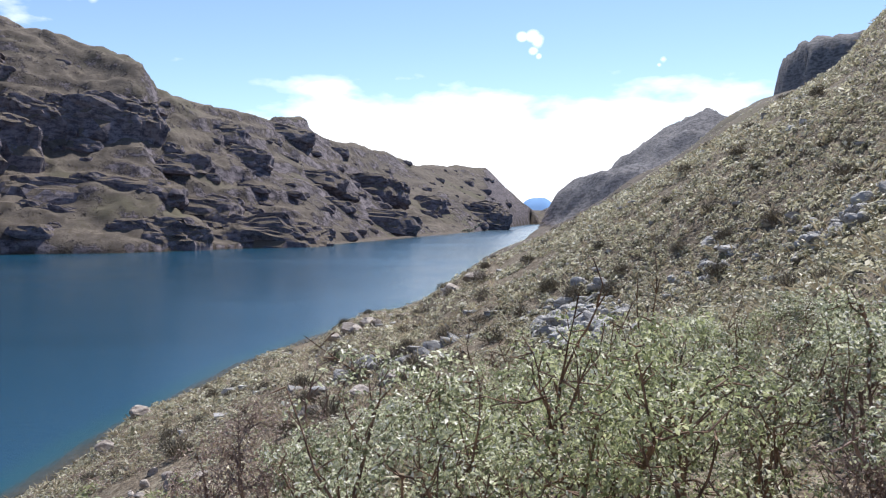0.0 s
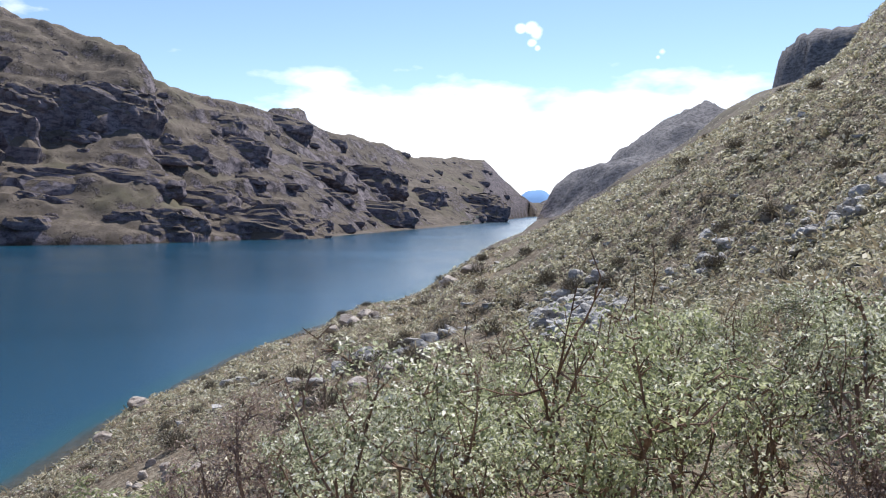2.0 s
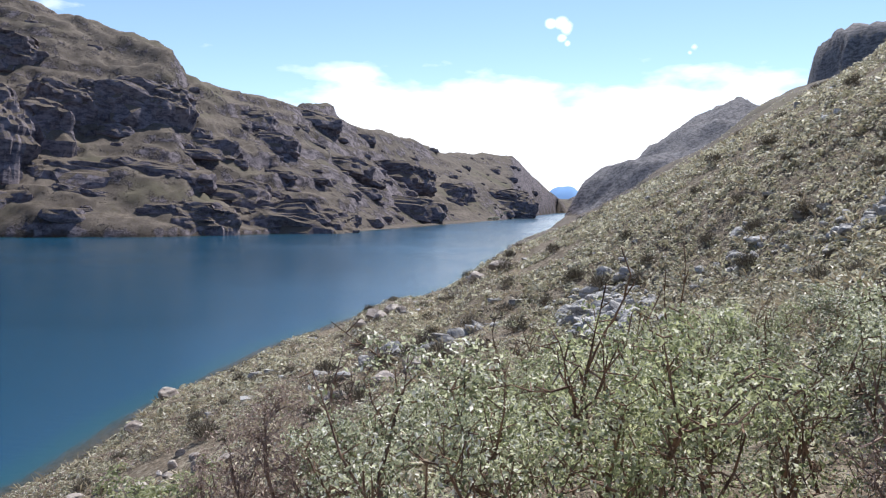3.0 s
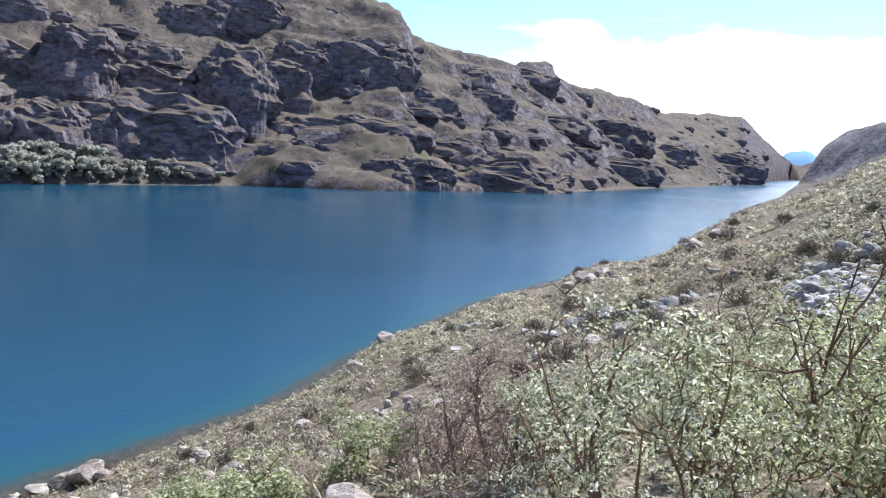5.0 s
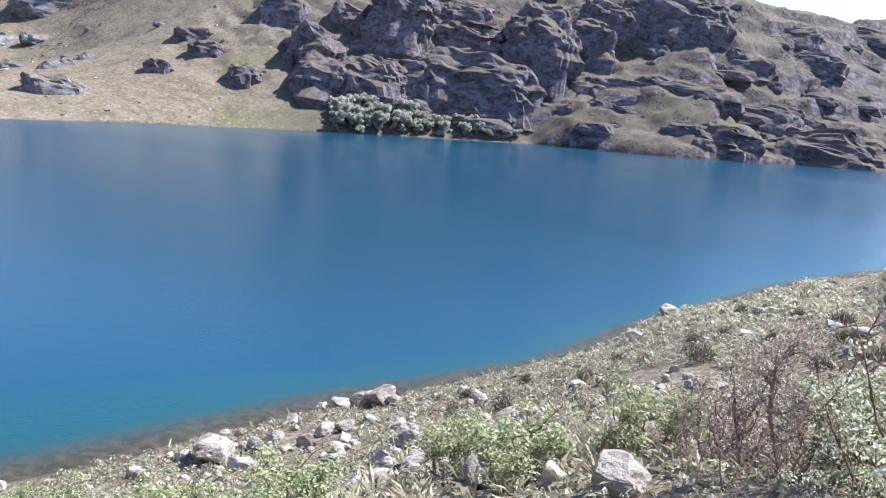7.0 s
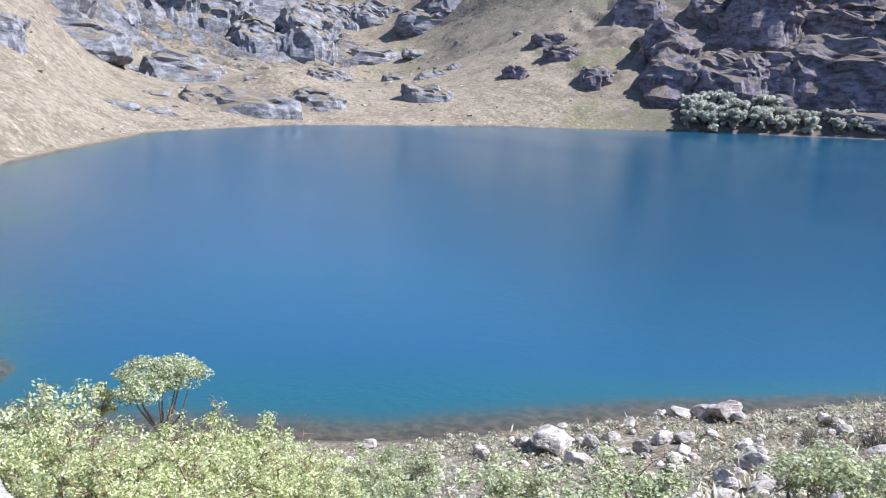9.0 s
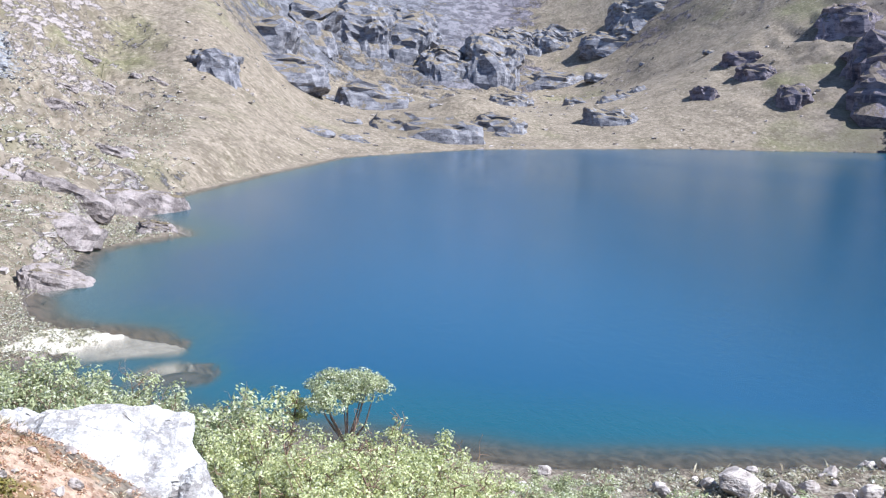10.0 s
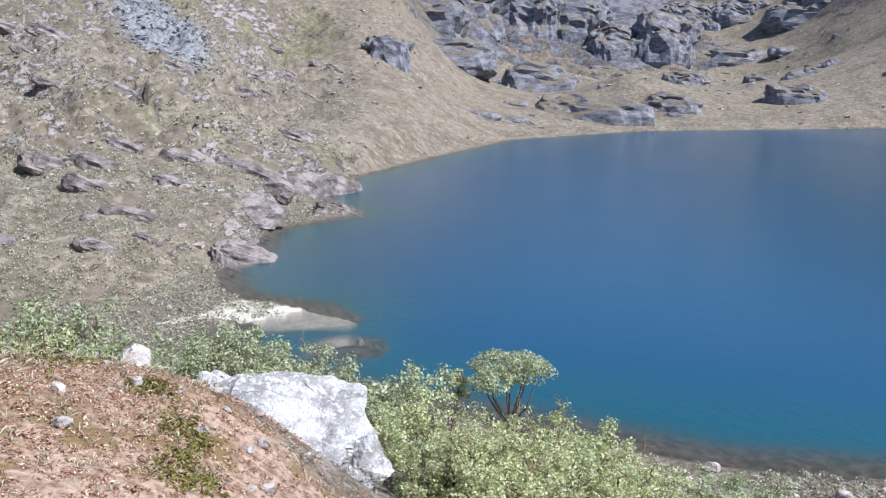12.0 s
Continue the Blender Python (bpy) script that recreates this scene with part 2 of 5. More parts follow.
GROUND, WATER = ground_material(), water_material()
# its near-white third tone paints sun glints on some leaves
LEAF_GREY = leaf_material("silver_green_leaves", (0.180, 0.200, 0.110), (0.680, 0.705, 0.505), (0.95, 0.94, 0.87), 0.52)
LEAF_PALE = leaf_material("pale_grey_green_leaves", (0.390, 0.395, 0.330), (0.600, 0.600, 0.520), (0.70, 0.69, 0.62), 0.5)
LEAF_GREEN = leaf_material("yellow_green_leaves", (0.340, 0.375, 0.150), (0.800, 0.810, 0.480), (0.84, 0.84, 0.62), 0.5)
LEAF_DRAB = leaf_material("drab_brown_leaves", (0.075, 0.064, 0.048), (0.185, 0.160, 0.125), (0.28, 0.25, 0.20), 0.15)
LEAF_TUFT = leaf_material("pale_rosette_leaves", (0.280, 0.268, 0.175), (0.690, 0.660, 0.505), (0.89, 0.86, 0.77), 0.50)
LEAF_STRAW = leaf_material("straw_grass", (0.30, 0.250, 0.165), (0.56, 0.490, 0.360), (0.70, 0.62, 0.46), 0.3)
LEAF_RUST = leaf_material("rusty_cushion_leaves", (0.24, 0.125, 0.070), (0.50, 0.325, 0.215), (0.66, 0.55, 0.40), 0.2)
LEAF_MOSS = leaf_material("moss", (0.085, 0.075, 0.016), (0.200, 0.165, 0.032), (0.24, 0.22, 0.06), 0.1)
LEAF_BAY = leaf_material("grey_green_leaves", (0.270, 0.300, 0.150), (0.520, 0.550, 0.320), (0.66, 0.66, 0.52), 0.45)
LEAF_FRESH = leaf_material("fresh_green_leaves", (0.230, 0.265, 0.130), (0.620, 0.650, 0.400), (0.84, 0.84, 0.70), 0.48)
BARK = bark_material("flaky_red_bark", (0.095, 0.062, 0.048), (0.290, 0.190, 0.135))
TWIG = bark_material("dead_twigs", (0.150, 0.105, 0.090), (0.36, 0.275, 0.240))
LEAF_DEAD = leaf_material("withered_pink_brown_leaves", (0.250, 0.180, 0.155), (0.500, 0.400, 0.355), (0.52, 0.44, 0.36), 0.3)
STONE = stone_material("pale_boulder_stone", (0.260, 0.220, 0.200), (0.540, 0.485, 0.450), (0.72, 0.69, 0.65))
STONE_GREY = stone_material("grey_scree_stone", (0.270, 0.262, 0.262), (0.560, 0.550, 0.548), (0.70, 0.69, 0.68))
# the far range's blue is aerial haze, painted into its base colour
FAR_HAZE_BLUE = Nodes("far_haze_blue_range")
FAR_HAZE_BLUE = FAR_HAZE_BLUE.surface(FAR_HAZE_BLUE.mix(FAR_HAZE_BLUE.noise(0.012, 4), (0.16, 0.28, 0.50), (0.22, 0.36, 0.60)), 1.0, spec=0.0)
STONE_SCREE = stone_material("bank_scree_stone", (0.145, 0.142, 0.150), (0.310, 0.305, 0.315), (0.44, 0.43, 0.43))


def ledge_material():
    m = Nodes("white_lichened_ledge_stone")
    n1 = m.noise(1.6, 8, 0.72, stretch=(1.0, 1.0, 2.2, 10, 6, 0))
    n2 = m.noise(9.0, 6, 0.7)
    n3 = m.noise(34.0, 4, 0.7)
    c = m.mix(m.ramp(n1, 0.36, 0.62), (0.230, 0.212, 0.202), (0.560, 0.540, 0.522))
    c = m.mix(m.math("MULTIPLY", m.ramp(n2, 0.52, 0.60), 0.75), c, (0.72, 0.70, 0.68))
    c = m.mix(m.math("MULTIPLY", m.ramp(n3, 0.53, 0.62), 0.6), c, (0.200, 0.180, 0.172))
    c = m.mix(m.math("MULTIPLY", m.ramp(m.noise(3.2, 7, 0.75, stretch=(0.6, 1.2, 2.0, 20, 12, 0)), 0.56, 0.66), 0.65), c, (0.190, 0.165, 0.152))
    relief = m.math("ADD", m.math("ADD", n1, m.math("MULTIPLY", n2, 0.45)), m.math("MULTIPLY", n3, 0.16))
    return m.surface(c, 0.92, m.bump(relief, 0.9, 0.12), spec=0.2)


STONE_LEDGE = ledge_material()


def crag_material(name, dark, light, streak, turf, cover=0.80, stretch=(0.6, 0.6, 1.5, 8, 6, 0)):
    """Bedded rock with dark streaks, and turf where it lies flat enough."""
    m = Nodes(name)
    sepn = m.add("ShaderNodeSeparateXYZ")
    m.link(m.add("ShaderNodeNewGeometry").outputs["Normal"], sepn.inputs[0])
    beds = m.noise(0.42, 8, 0.68, stretch=stretch)
    rag = m.noise(0.30, 9, 0.70)
    fine = m.noise(3.5, 5, 0.7)
    c = m.mix(m.ramp(beds, 0.38, 0.60), dark, light)
    c = m.mix(m.math("MULTIPLY", m.ramp(rag, 0.53, 0.66), 0.6), c, tuple(0.40 * a for a in dark))
    c = m.mix(m.math("MULTIPLY", m.ramp(m.noise(0.7, 6, 0.7, stretch=(1.6, 1.6, 0.25)), 0.55, 0.68), 0.5), c, streak)
    c = m.mix(m.math("MULTIPLY", m.ramp(fine, 0.55, 0.72), 0.2), c, streak)
    c = m.mix(m.math("MULTIPLY", m.random(), 0.25), c, dark)
    grown = m.math("ADD", sepn.outputs["Z"], m.math("MULTIPLY", m.math("SUBTRACT", rag, 0.5), 0.9))
    green = m.mix(m.ramp(fine, 0.36, 0.62), tuple(0.55 * a for a in turf), turf)
    c = m.mix(m.ramp(grown, cover, cover + 0.10), c, green)
    relief = m.math("ADD", m.math("MULTIPLY", beds, 1.2), m.math("ADD", m.math("MULTIPLY", rag, 0.8), m.math("MULTIPLY", fine, 0.25)))
    return m.surface(c, 0.92, m.bump(relief, 0.8, 0.7), spec=0.15)


CRAG = crag_material("purple_grey_crag", (0.084, 0.073, 0.090), (0.245, 0.208, 0.226), (0.330, 0.300, 0.308), (0.165, 0.134, 0.110), 0.60)
# rock at the lake's head, its blue-grey cast is haze mixed into the colour
CRAG_HAZED = crag_material("haze_blue_grey_crag", (0.110, 0.108, 0.124), (0.270, 0.262, 0.276), (0.36, 0.35, 0.36), (0.215, 0.178, 0.132), 0.66)
CRAG_BANK = crag_material("brown_grey_slab", (0.120, 0.100, 0.095), (0.320, 0.275, 0.258), (0.43, 0.39, 0.37), (0.170, 0.135, 0.085), 0.90, (0.3, 1.4, 1.6, 0, 0, -56))

# ---------- shape of the land ----------
rng = np.random.default_rng(7)
PERM = np.concatenate([rng.permutation(512)] * 2)
GRAD = np.stack([np.cos(np.arange(512) * 2.399963), np.sin(np.arange(512) * 2.399963)], 1)


def perlin(x, y):
    xi, yi = np.floor(x).astype(int), np.floor(y).astype(int)
    fx, fy = x - xi, y - yi
    u, v = fx * fx * fx * (fx * (fx * 6 - 15) + 10), fy * fy * fy * (fy * (fy * 6 - 15) + 10)

    def corner(i, j):
        g = GRAD[PERM[PERM[(xi + i) & 511] + ((yi + j) & 511)]]
        return g[..., 0] * (fx - i) + g[..., 1] * (fy - j)

    a, b, c, d = corner(0, 0), corner(1, 0), corner(0, 1), corner(1, 1)
    return 1.5 * (a + u * (b - a) + v * ((c + u * (d - c)) - (a + u * (b - a))))


def fractal(x, y, size, octaves=4, gain=0.5, ridged=False):
    total, amp, norm = 0.0, 1.0, 0.0
    for i in range(octaves):
        n = perlin(x / size * 2 ** i + 17.3 * i, y / size * 2 ** i - 9.1 * i)
        total = total + amp * ((1 - 2 * np.abs(n)) if ridged else n)
        norm += amp
        amp *= gain
    return total / norm


def broken(x, y, size, seed):
    """Angular joint blocks with flat, tilted tops, lower in the joints between them; about 0 to 1."""
    gx, gy = x / size, y / size
    ix, iy = np.floor(gx).astype(int), np.floor(gy).astype(int)
    best, second, top = np.full(np.shape(x), 9.0), np.full(np.shape(x), 9.0), np.zeros(np.shape(x))
    for i in (-1, 0, 1):
        for j in (-1, 0, 1):
            h = PERM[PERM[(ix + i + seed) & 511] + ((iy + j) & 511)]
            g = PERM[h + seed]
            dx, dy = ix + i + 0.1 + 0.8 * h / 512 - gx, iy + j + 0.1 + 0.8 * g / 512 - gy
            d = np.hypot(dx, dy)
            closer = d < best
            second = np.where(closer, best, np.minimum(second, d))
            t = PERM[g] / 512
            top = np.where(closer, 0.25 + 0.75 * t + 0.5 * (dx * (h / 512 - 0.5) + dy * (g / 512 - 0.5)), top)
            best = np.where(closer, d, best)
    return top * (0.30 + 0.70 * smooth(0.0, 0.22, second - best))


def smooth(a, b, x):
    t = np.clip((x - a) / (b - a), 0, 1)
    return t * t * (3 - 2 * t)


# the lake's outline: near shore from the bay northwards, then back along the far shore
SHORE = [(-36, -13), (-31, -8), (-28, -3), (-25.5, 3), (-23, 8), (-22, 13), (-21, 19), (-17.5, 31), (-17.5, 41), (-15.5, 61), (-11, 78),
         (-1, 111), (15, 236), (34, 333), (138, 1064), (125, 1090), (23, 560), (-48, 306), (-104, 243), (-149, 231), (-189, 174),
         (-211, 114), (-208, 50), (-178, 13), (-134, -4.3), (-113, -11.6), (-98.4, -16.4), (-90.3, -17.8), (-85.4, -15.6), (-73.4, -10), (-66.1, -16.3), (-62.7, -16.2),
         (-54.6, -15.3), (-50.2, -16.2), (-46.5, -15), (-44.4, -13.8), (-42.8, -12.0), (-42.0, -10.2), (-41.0, -8.3), (-39.9, -9.4), (-38.3, -11.4), (-37.6, -13.4)]


def lake_distance(x, y):
    """Metres from the shore: positive on land, negative on the lake."""
    best = np.full(np.shape(x), 1e9)
    inside = np.zeros(np.shape(x), bool)
    for (ax, ay), (bx, by) in zip(SHORE, SHORE[1:] + SHORE[:1]):
        dx, dy = bx - ax, by - ay
        t = np.clip(((x - ax) * dx + (y - ay) * dy) / (dx * dx + dy * dy), 0, 1)
        best = np.minimum(best, (x - ax - t * dx) ** 2 + (y - ay - t * dy) ** 2)
        if ay != by:
            inside ^= ((ay > y) != (by > y)) & (x < dx * (y - ay) / dy + ax)
    d = np.sqrt(best)
    return np.where(inside, -d, d)


# the mountains across the lake, by bearing: bearing, far shore, crest's distance, crest's height
RANGE = np.array([
    (-180, 60, 260, 60), (-140, 50, 280, 100), (-122, 44, 300, 128), (-113, 46, 310, 124), (-106, 58, 330, 118), (-104, 70, 340, 116), (-101, 94, 370, 114), (-99, 102, 390, 114), (-96, 116, 430, 116), (-92, 136, 490, 118),
    (-86, 180, 550, 118), (-76, 214, 620, 118), (-69, 226, 620, 120), (-61, 240, 520, 118), (-47, 257, 480, 140), (-33, 276, 450, 120),
    (-30, 264, 440, 112), (-25, 263, 425, 97.5), (-21.4, 264, 410, 90.5), (-20.4, 265, 400, 74), (-14, 285, 455, 71.2), (-10.4, 304, 520, 73.5), (-9.7, 306, 525, 67.0),
    (-7, 345, 600, 69.3), (-3, 430, 760, 67.0), (0.7, 515, 880, 69.3), (3.2, 600, 1000, 75.2), (5.8, 860, 1080, 33.6), (7.4, 1080, 1180, 15), (9, 1120, 1300, 11)])


def height(x, y):
    """Height of the land over the lake's level."""
    x, y = np.asarray(x, float), np.asarray(y, float)
    s = lake_distance(x, y)
    bearing, r = np.degrees(np.arctan2(x, y)), np.hypot(x, y)
    # near hillside
    bend = fractal(x, y, 34, 3)
    near = np.interp(s, [0, 2, 5, 8, 14, 24, 60, 110, 170, 300, 900], [0, 0.35, 1.1, 2.2, 5.3, 10.4, 31.0, 59, 86, 107, 120])
    bank = np.interp(s, [0, 1, 2, 8, 14, 20], [0, 0.65, 1.15, 3.7, 6.0, 8.6])
    near = near + (bank - near) * smooth(19, 29, y) * (s < 20) + smooth(24, 110, s) * 6.5 * (1 - smooth(50, 180, y))
    near = near + bend * np.clip(s - 4, 0, 30) * 0.05 * smooth(6, 30, r) + fractal(x, y, 7, 4) * 0.35 * smooth(0, 4, s)
    near = near + smooth(60, 200, r) * fractal(x, y, 55, 4) * 5 * smooth(10, 40, s)
    near = near * (1 - 0.85 * smooth(420, 800, r))
    # a hollow ahead, and the spur that carries the ledge
    near = near - 2.9 * np.exp(-(((x - 8.5) / 9.0) ** 2 + ((y - 19) / 12.5) ** 2)) - 1.7 * np.exp(-(((x - 4.6) / 3.6) ** 2 + ((y - 6.5) / 4.0) ** 2)) + 1.30 * np.exp(-(((x + 7.9) / 4.2) ** 2 + ((y + 4.3) / 2.7) ** 2)) + 0.42 * np.exp(-(((x + 7.9) / 1.5) ** 2 + ((y + 2.5) / 1.3) ** 2))
    # the brow over the lake swells and dips
    brow = smooth(28, 42, r) * (1 - smooth(72, 100, r)) * smooth(0.2, 2.5, s)
    near = near + brow * (0.8 * np.exp(-((bearing + 22.5) / 3.4) ** 2) - 1.2 * np.exp(-((bearing + 10.0) / 1.7) ** 2) - 1.25 * np.exp(-((bearing + 2.2) / 2.0) ** 2))
    near = near - 2.2 * np.exp(-((bearing - 9.0) / 3.0) ** 2) * smooth(150, 200, r) * (1 - smooth(300, 420, r)) * smooth(4, 20, s)
    near = near + 4.5 * np.exp(-((bearing - 21.5) / 3.0) ** 2) * smooth(120, 200, r) * (1 - smooth(300, 420, r))
    near = near + 1.7 * smooth(27, 30.5, bearing) * smooth(38, 55, r) * (1 - smooth(80, 120, r))
    # beyond the lake
    soft = 5.0 * smooth(-52, -72, bearing)
    shore, crest, top = (sum(np.interp(bearing + k * soft, RANGE[:, 0], RANGE[:, i]) for k in ((-0.25, 0, 0.25) if i == 1 else (-1, -0.5, 0, 0.5, 1))) / (3 if i == 1 else 5)
                         for i in (1, 2, 3))
    u = (r - shore) / (crest - shore)
    rise = np.interp(u, [-0.2, 0, 0.04, 0.5, 0.88, 1.0, 1.25, 3], [-0.05, 0, 0.05, 0.50, 0.93, 1.0, 0.94, 0.5])
    cirque = smooth(-98, -84, bearing) * (1 - smooth(-72, -50, bearing))
    rise_c = np.interp(u, [-0.2, 0, 0.1, 0.42, 0.60, 0.75, 1.0, 3], [-0.05, 0, 0.045, 0.13, 0.30, 0.56, 1.0, 1.1])
    rise = rise + (rise_c - rise) * cirque
    rise_b = np.interp(u, [-0.2, 0, 0.03, 0.20, 0.45, 0.70, 1.0, 3], [-0.05, 0, 0.02, 0.065, 0.20, 0.50, 1.0, 1.0])
    rise = rise + (rise_b - rise) * (1 - smooth(-103, -92, bearing))
    cirque_rock = smooth(-104, -92, bearing) * (1 - smooth(-75, -68, bearing)) * smooth(300, 400, r)
    size = np.clip(u * 6, 0, 1) * (1 - 0.5 * smooth(1.0, 1.6, u))
    bare = smooth(-0.25, 0.2, fractal(x + 300, y, 150, 2)) * (0.35 + 0.65 * smooth(-54, -42, bearing))
    wx, wy = x + 9 * fractal(x, y, 40, 2), y + 9 * fractal(x + 90, y, 40, 2)
    knobs = np.abs(fractal(wx, wy, 70, 3, 0.45)) * 14 + np.abs(fractal(wx + 50, wy * 1.3, 26, 3, 0.5)) * 7 - 4
    dip = top * rise + 0.22 * np.radians(bearing) * 300
    k = dip / 7.5 + 2.2 * fractal(x, y, 70, 4)
    slabs = (np.floor(k) + smooth(0.55, 0.95, k - np.floor(k)) - k) * 7.5 * smooth(-0.2, 0.25, fractal(x - 80, y + 40, 70, 3) + 0.05) * smooth(-64, -50, bearing)
    stone = np.maximum(smooth(-0.18, 0.12, fractal(x + 210, y - 60, 120, 3)) * smooth(-54, -46, bearing), cirque_rock)
    shelf = smooth(-36, -29, bearing)
    ca, cr = np.radians(bearing) * 300 + 8 * fractal(x, y, 45, 3), r + 10 * fractal(x + 90, y, 45, 3)
    blocks = stone * ((8.0 - 4.5 * shelf) * broken(ca * 0.50 + cr * 0.15, cr, 34, 3) + 3.4 * broken(ca * 0.55, cr, 13, 11) + 1.3 * broken(ca * 0.7, cr, 5.5, 23) - 4.5)
    ledges = np.abs(fractal(x * 0.6 + y * 0.9, (y * 0.6 - x * 0.9) * 2.2, 20, 4, 0.55)) * 4.5 * (1 - smooth(-104, -94, bearing))
    bank_rock = (1 - smooth(-103, -93, bearing)) * smooth(44, 60, r)
    da, db = (x * 0.6 + y * 0.9) * 0.5, y * 0.6 - x * 0.9 + 2.0 * fractal(x, y, 9, 2)
    blocks = blocks + bank_rock * (2.4 * broken(da, db, 13, 5) + 1.4 * broken(da, db, 5, 21) - 1.4)
    blocks = blocks * (1 - 0.72 * smooth(-70, -62, bearing)) * (1 - 0.6 * smooth(-14, -4, bearing)) * (1 - 0.6 * smooth(0.75, 1.0, u) * smooth(-64, -56, bearing))
    far = top * rise + size * (fractal(x, y, 120, 3) * 6 + (bare * knobs + 0.45 * slabs) * (1 - 0.5 * smooth(-12, 0, bearing)) + fractal(x, y, 10, 3, 0.55) * (0.35 + 0.75 * smooth(-62, -50, bearing)) + ledges + blocks)
    # broken ledges in the rock
    k = far / 3.4 + 0.15 * np.radians(bearing) * 300 / 3.4 + 1.6 * fractal(x, y, 24, 3)
    far = far + (np.floor(k) + smooth(0.45, 0.95, k - np.floor(k)) - k) * 3.4 * 0.6 * np.maximum(stone, 0.6 * bare) * size
    k = far / 10.0 + 0.10 * np.radians(bearing) * 300 / 10.0 + 1.1 * fractal(x + 60, y, 60, 4)
    steps = smooth(-0.15, 0.15, fractal(x - 30, y + 90, 80, 3) + 0.06)
    far = far + (np.floor(k) + smooth(0.60, 0.95, k - np.floor(k)) - k) * 10.0 * 0.36 * steps * shelf * size * (1 - 0.5 * smooth(-12, -2, bearing))
    knoll = 8 * np.exp(-(((x + 262) / 22) ** 2 + ((y - 62) / 16) ** 2)) + 6 * np.exp(-(((x + 300) / 15) ** 2 + ((y - 40) / 18) ** 2))
    far = far + knoll
    far = np.minimum(far, s * (1.6 + 3.4 * smooth(330, 480, r)) + 0.15)
    w = smooth(-0.10, 0.02, u) * smooth(-150, -116, bearing) * (1 - smooth(7.0, 8.6, bearing))
    land = near + (far - near) * w
    land = np.where(s > 0, np.maximum(land, 0.04 + 0.06 * np.minimum(s, 8)), land)
    # the sandy spit at the head of the bay and the shallows beyond it
    bed = np.maximum(np.where(s > -1.5, s * 0.45, -0.68 + (s + 1.5) * (1.1 + 2.0 * smooth(12, 30, y))), -14.0) - 0.06 + 0.25 * fractal(x, y, 3.0, 3) * smooth(0, -3, s)
    tongue = np.exp(-((x + 38.8) / 2.1) ** 2 - ((y + 7.6) / 2.6) ** 2)
    flat = np.exp(-(((x + 34.6) / 2.6) ** 2 + ((y + 5.2) / 2.4) ** 2))
    bed = bed + (np.maximum(bed, -0.55 + 0.2 * fractal(x, y, 2, 3)) - bed) * smooth(0.25, 0.6, flat)
    bed = bed + (np.maximum(bed, -0.30 + 0.10 * fractal(x, y, 3, 2)) - bed) * smooth(0.12, 0.5, tongue)
    bed = np.minimum(bed, -0.06)
    beach = np.exp(-((x + 40.6) / 2.6) ** 2 - ((y + 10.8) / 2.6) ** 2)
    land = land + (np.minimum(land, 0.10 + 0.09 * np.clip(s, 0, 3)) - land) * smooth(0.15, 0.5, beach)
    land = np.where(s > 0, land, bed)
    # hills and crags on the near side, far up the valley
    for px, py, h, wide, long, turn, steps, falls in (
            (262, 800, 74, 150, 270, 10, [0, 0.5, 0.73, 0.86, 1.0, 1.4], [1, 0.80, 0.68, 0.41, 0.1, -0.3]),
            (491, 1417, 205, 300, 520, -10, [0, 0.1, 0.41, 0.5, 1.0, 1.5], [1, 0.91, 0.66, 0.55, 0.06, -0.2]),
            (534, 1038, 236, 84, 190, -24, [0, 0.85, 1.0, 1.3, 1.8, 2.6], [1, 0.90, 0.52, 0.40, 0.2, -0.2])):
        c, n = math.cos(radians(turn)), math.sin(radians(turn))
        a, b = ((x - px) * c + (y - py) * n) / wide, (-(x - px) * n + (y - py) * c) / long
        d = np.sqrt(a * a + b * b) + 0.12 * fractal(x, y, wide * 0.5, 3)
        hill = h * np.interp(d, steps, falls) + h * 0.10 * (fractal(x, y, h * 0.55, 5, 0.6, True) - 0.2)
        land = np.where((s > 0) & (bearing > 6.5) & (bearing < 60), np.maximum(land, np.minimum(hill, s * 2.0)), land)
    land = np.where(s > 0, np.maximum(land, np.where(r > 2500, 30.0, -50)), land)
    return land


SHEET = {}


@functools.lru_cache(None)
def ground_at(x, y):
    """Height of the built sheet; close to its middle, of the land itself."""
    r = math.hypot(x, y)
    if not SHEET or r < 7:
        return float(height(np.array([x]), np.array([y]))[0])
    az, rad, z = SHEET["az"], SHEET["rad"], SHEET["z"]
    b = math.degrees(math.atan2(x, y))
    b = b if b >= az[0] else b + 360
    i = min(int(np.searchsorted(rad, r)), len(rad) - 1)
    j = min(max(int(np.searchsorted(az, b)), 1), len(az) - 1)
    v, u = (r - rad[i - 1]) / (rad[i] - rad[i - 1]), (b - az[j - 1]) / (az[j] - az[j - 1])
    return float((z[i - 1, j - 1] * (1 - u) + z[i - 1, j] * u) * (1 - v) + (z[i, j - 1] * (1 - u) + z[i, j] * u) * v)


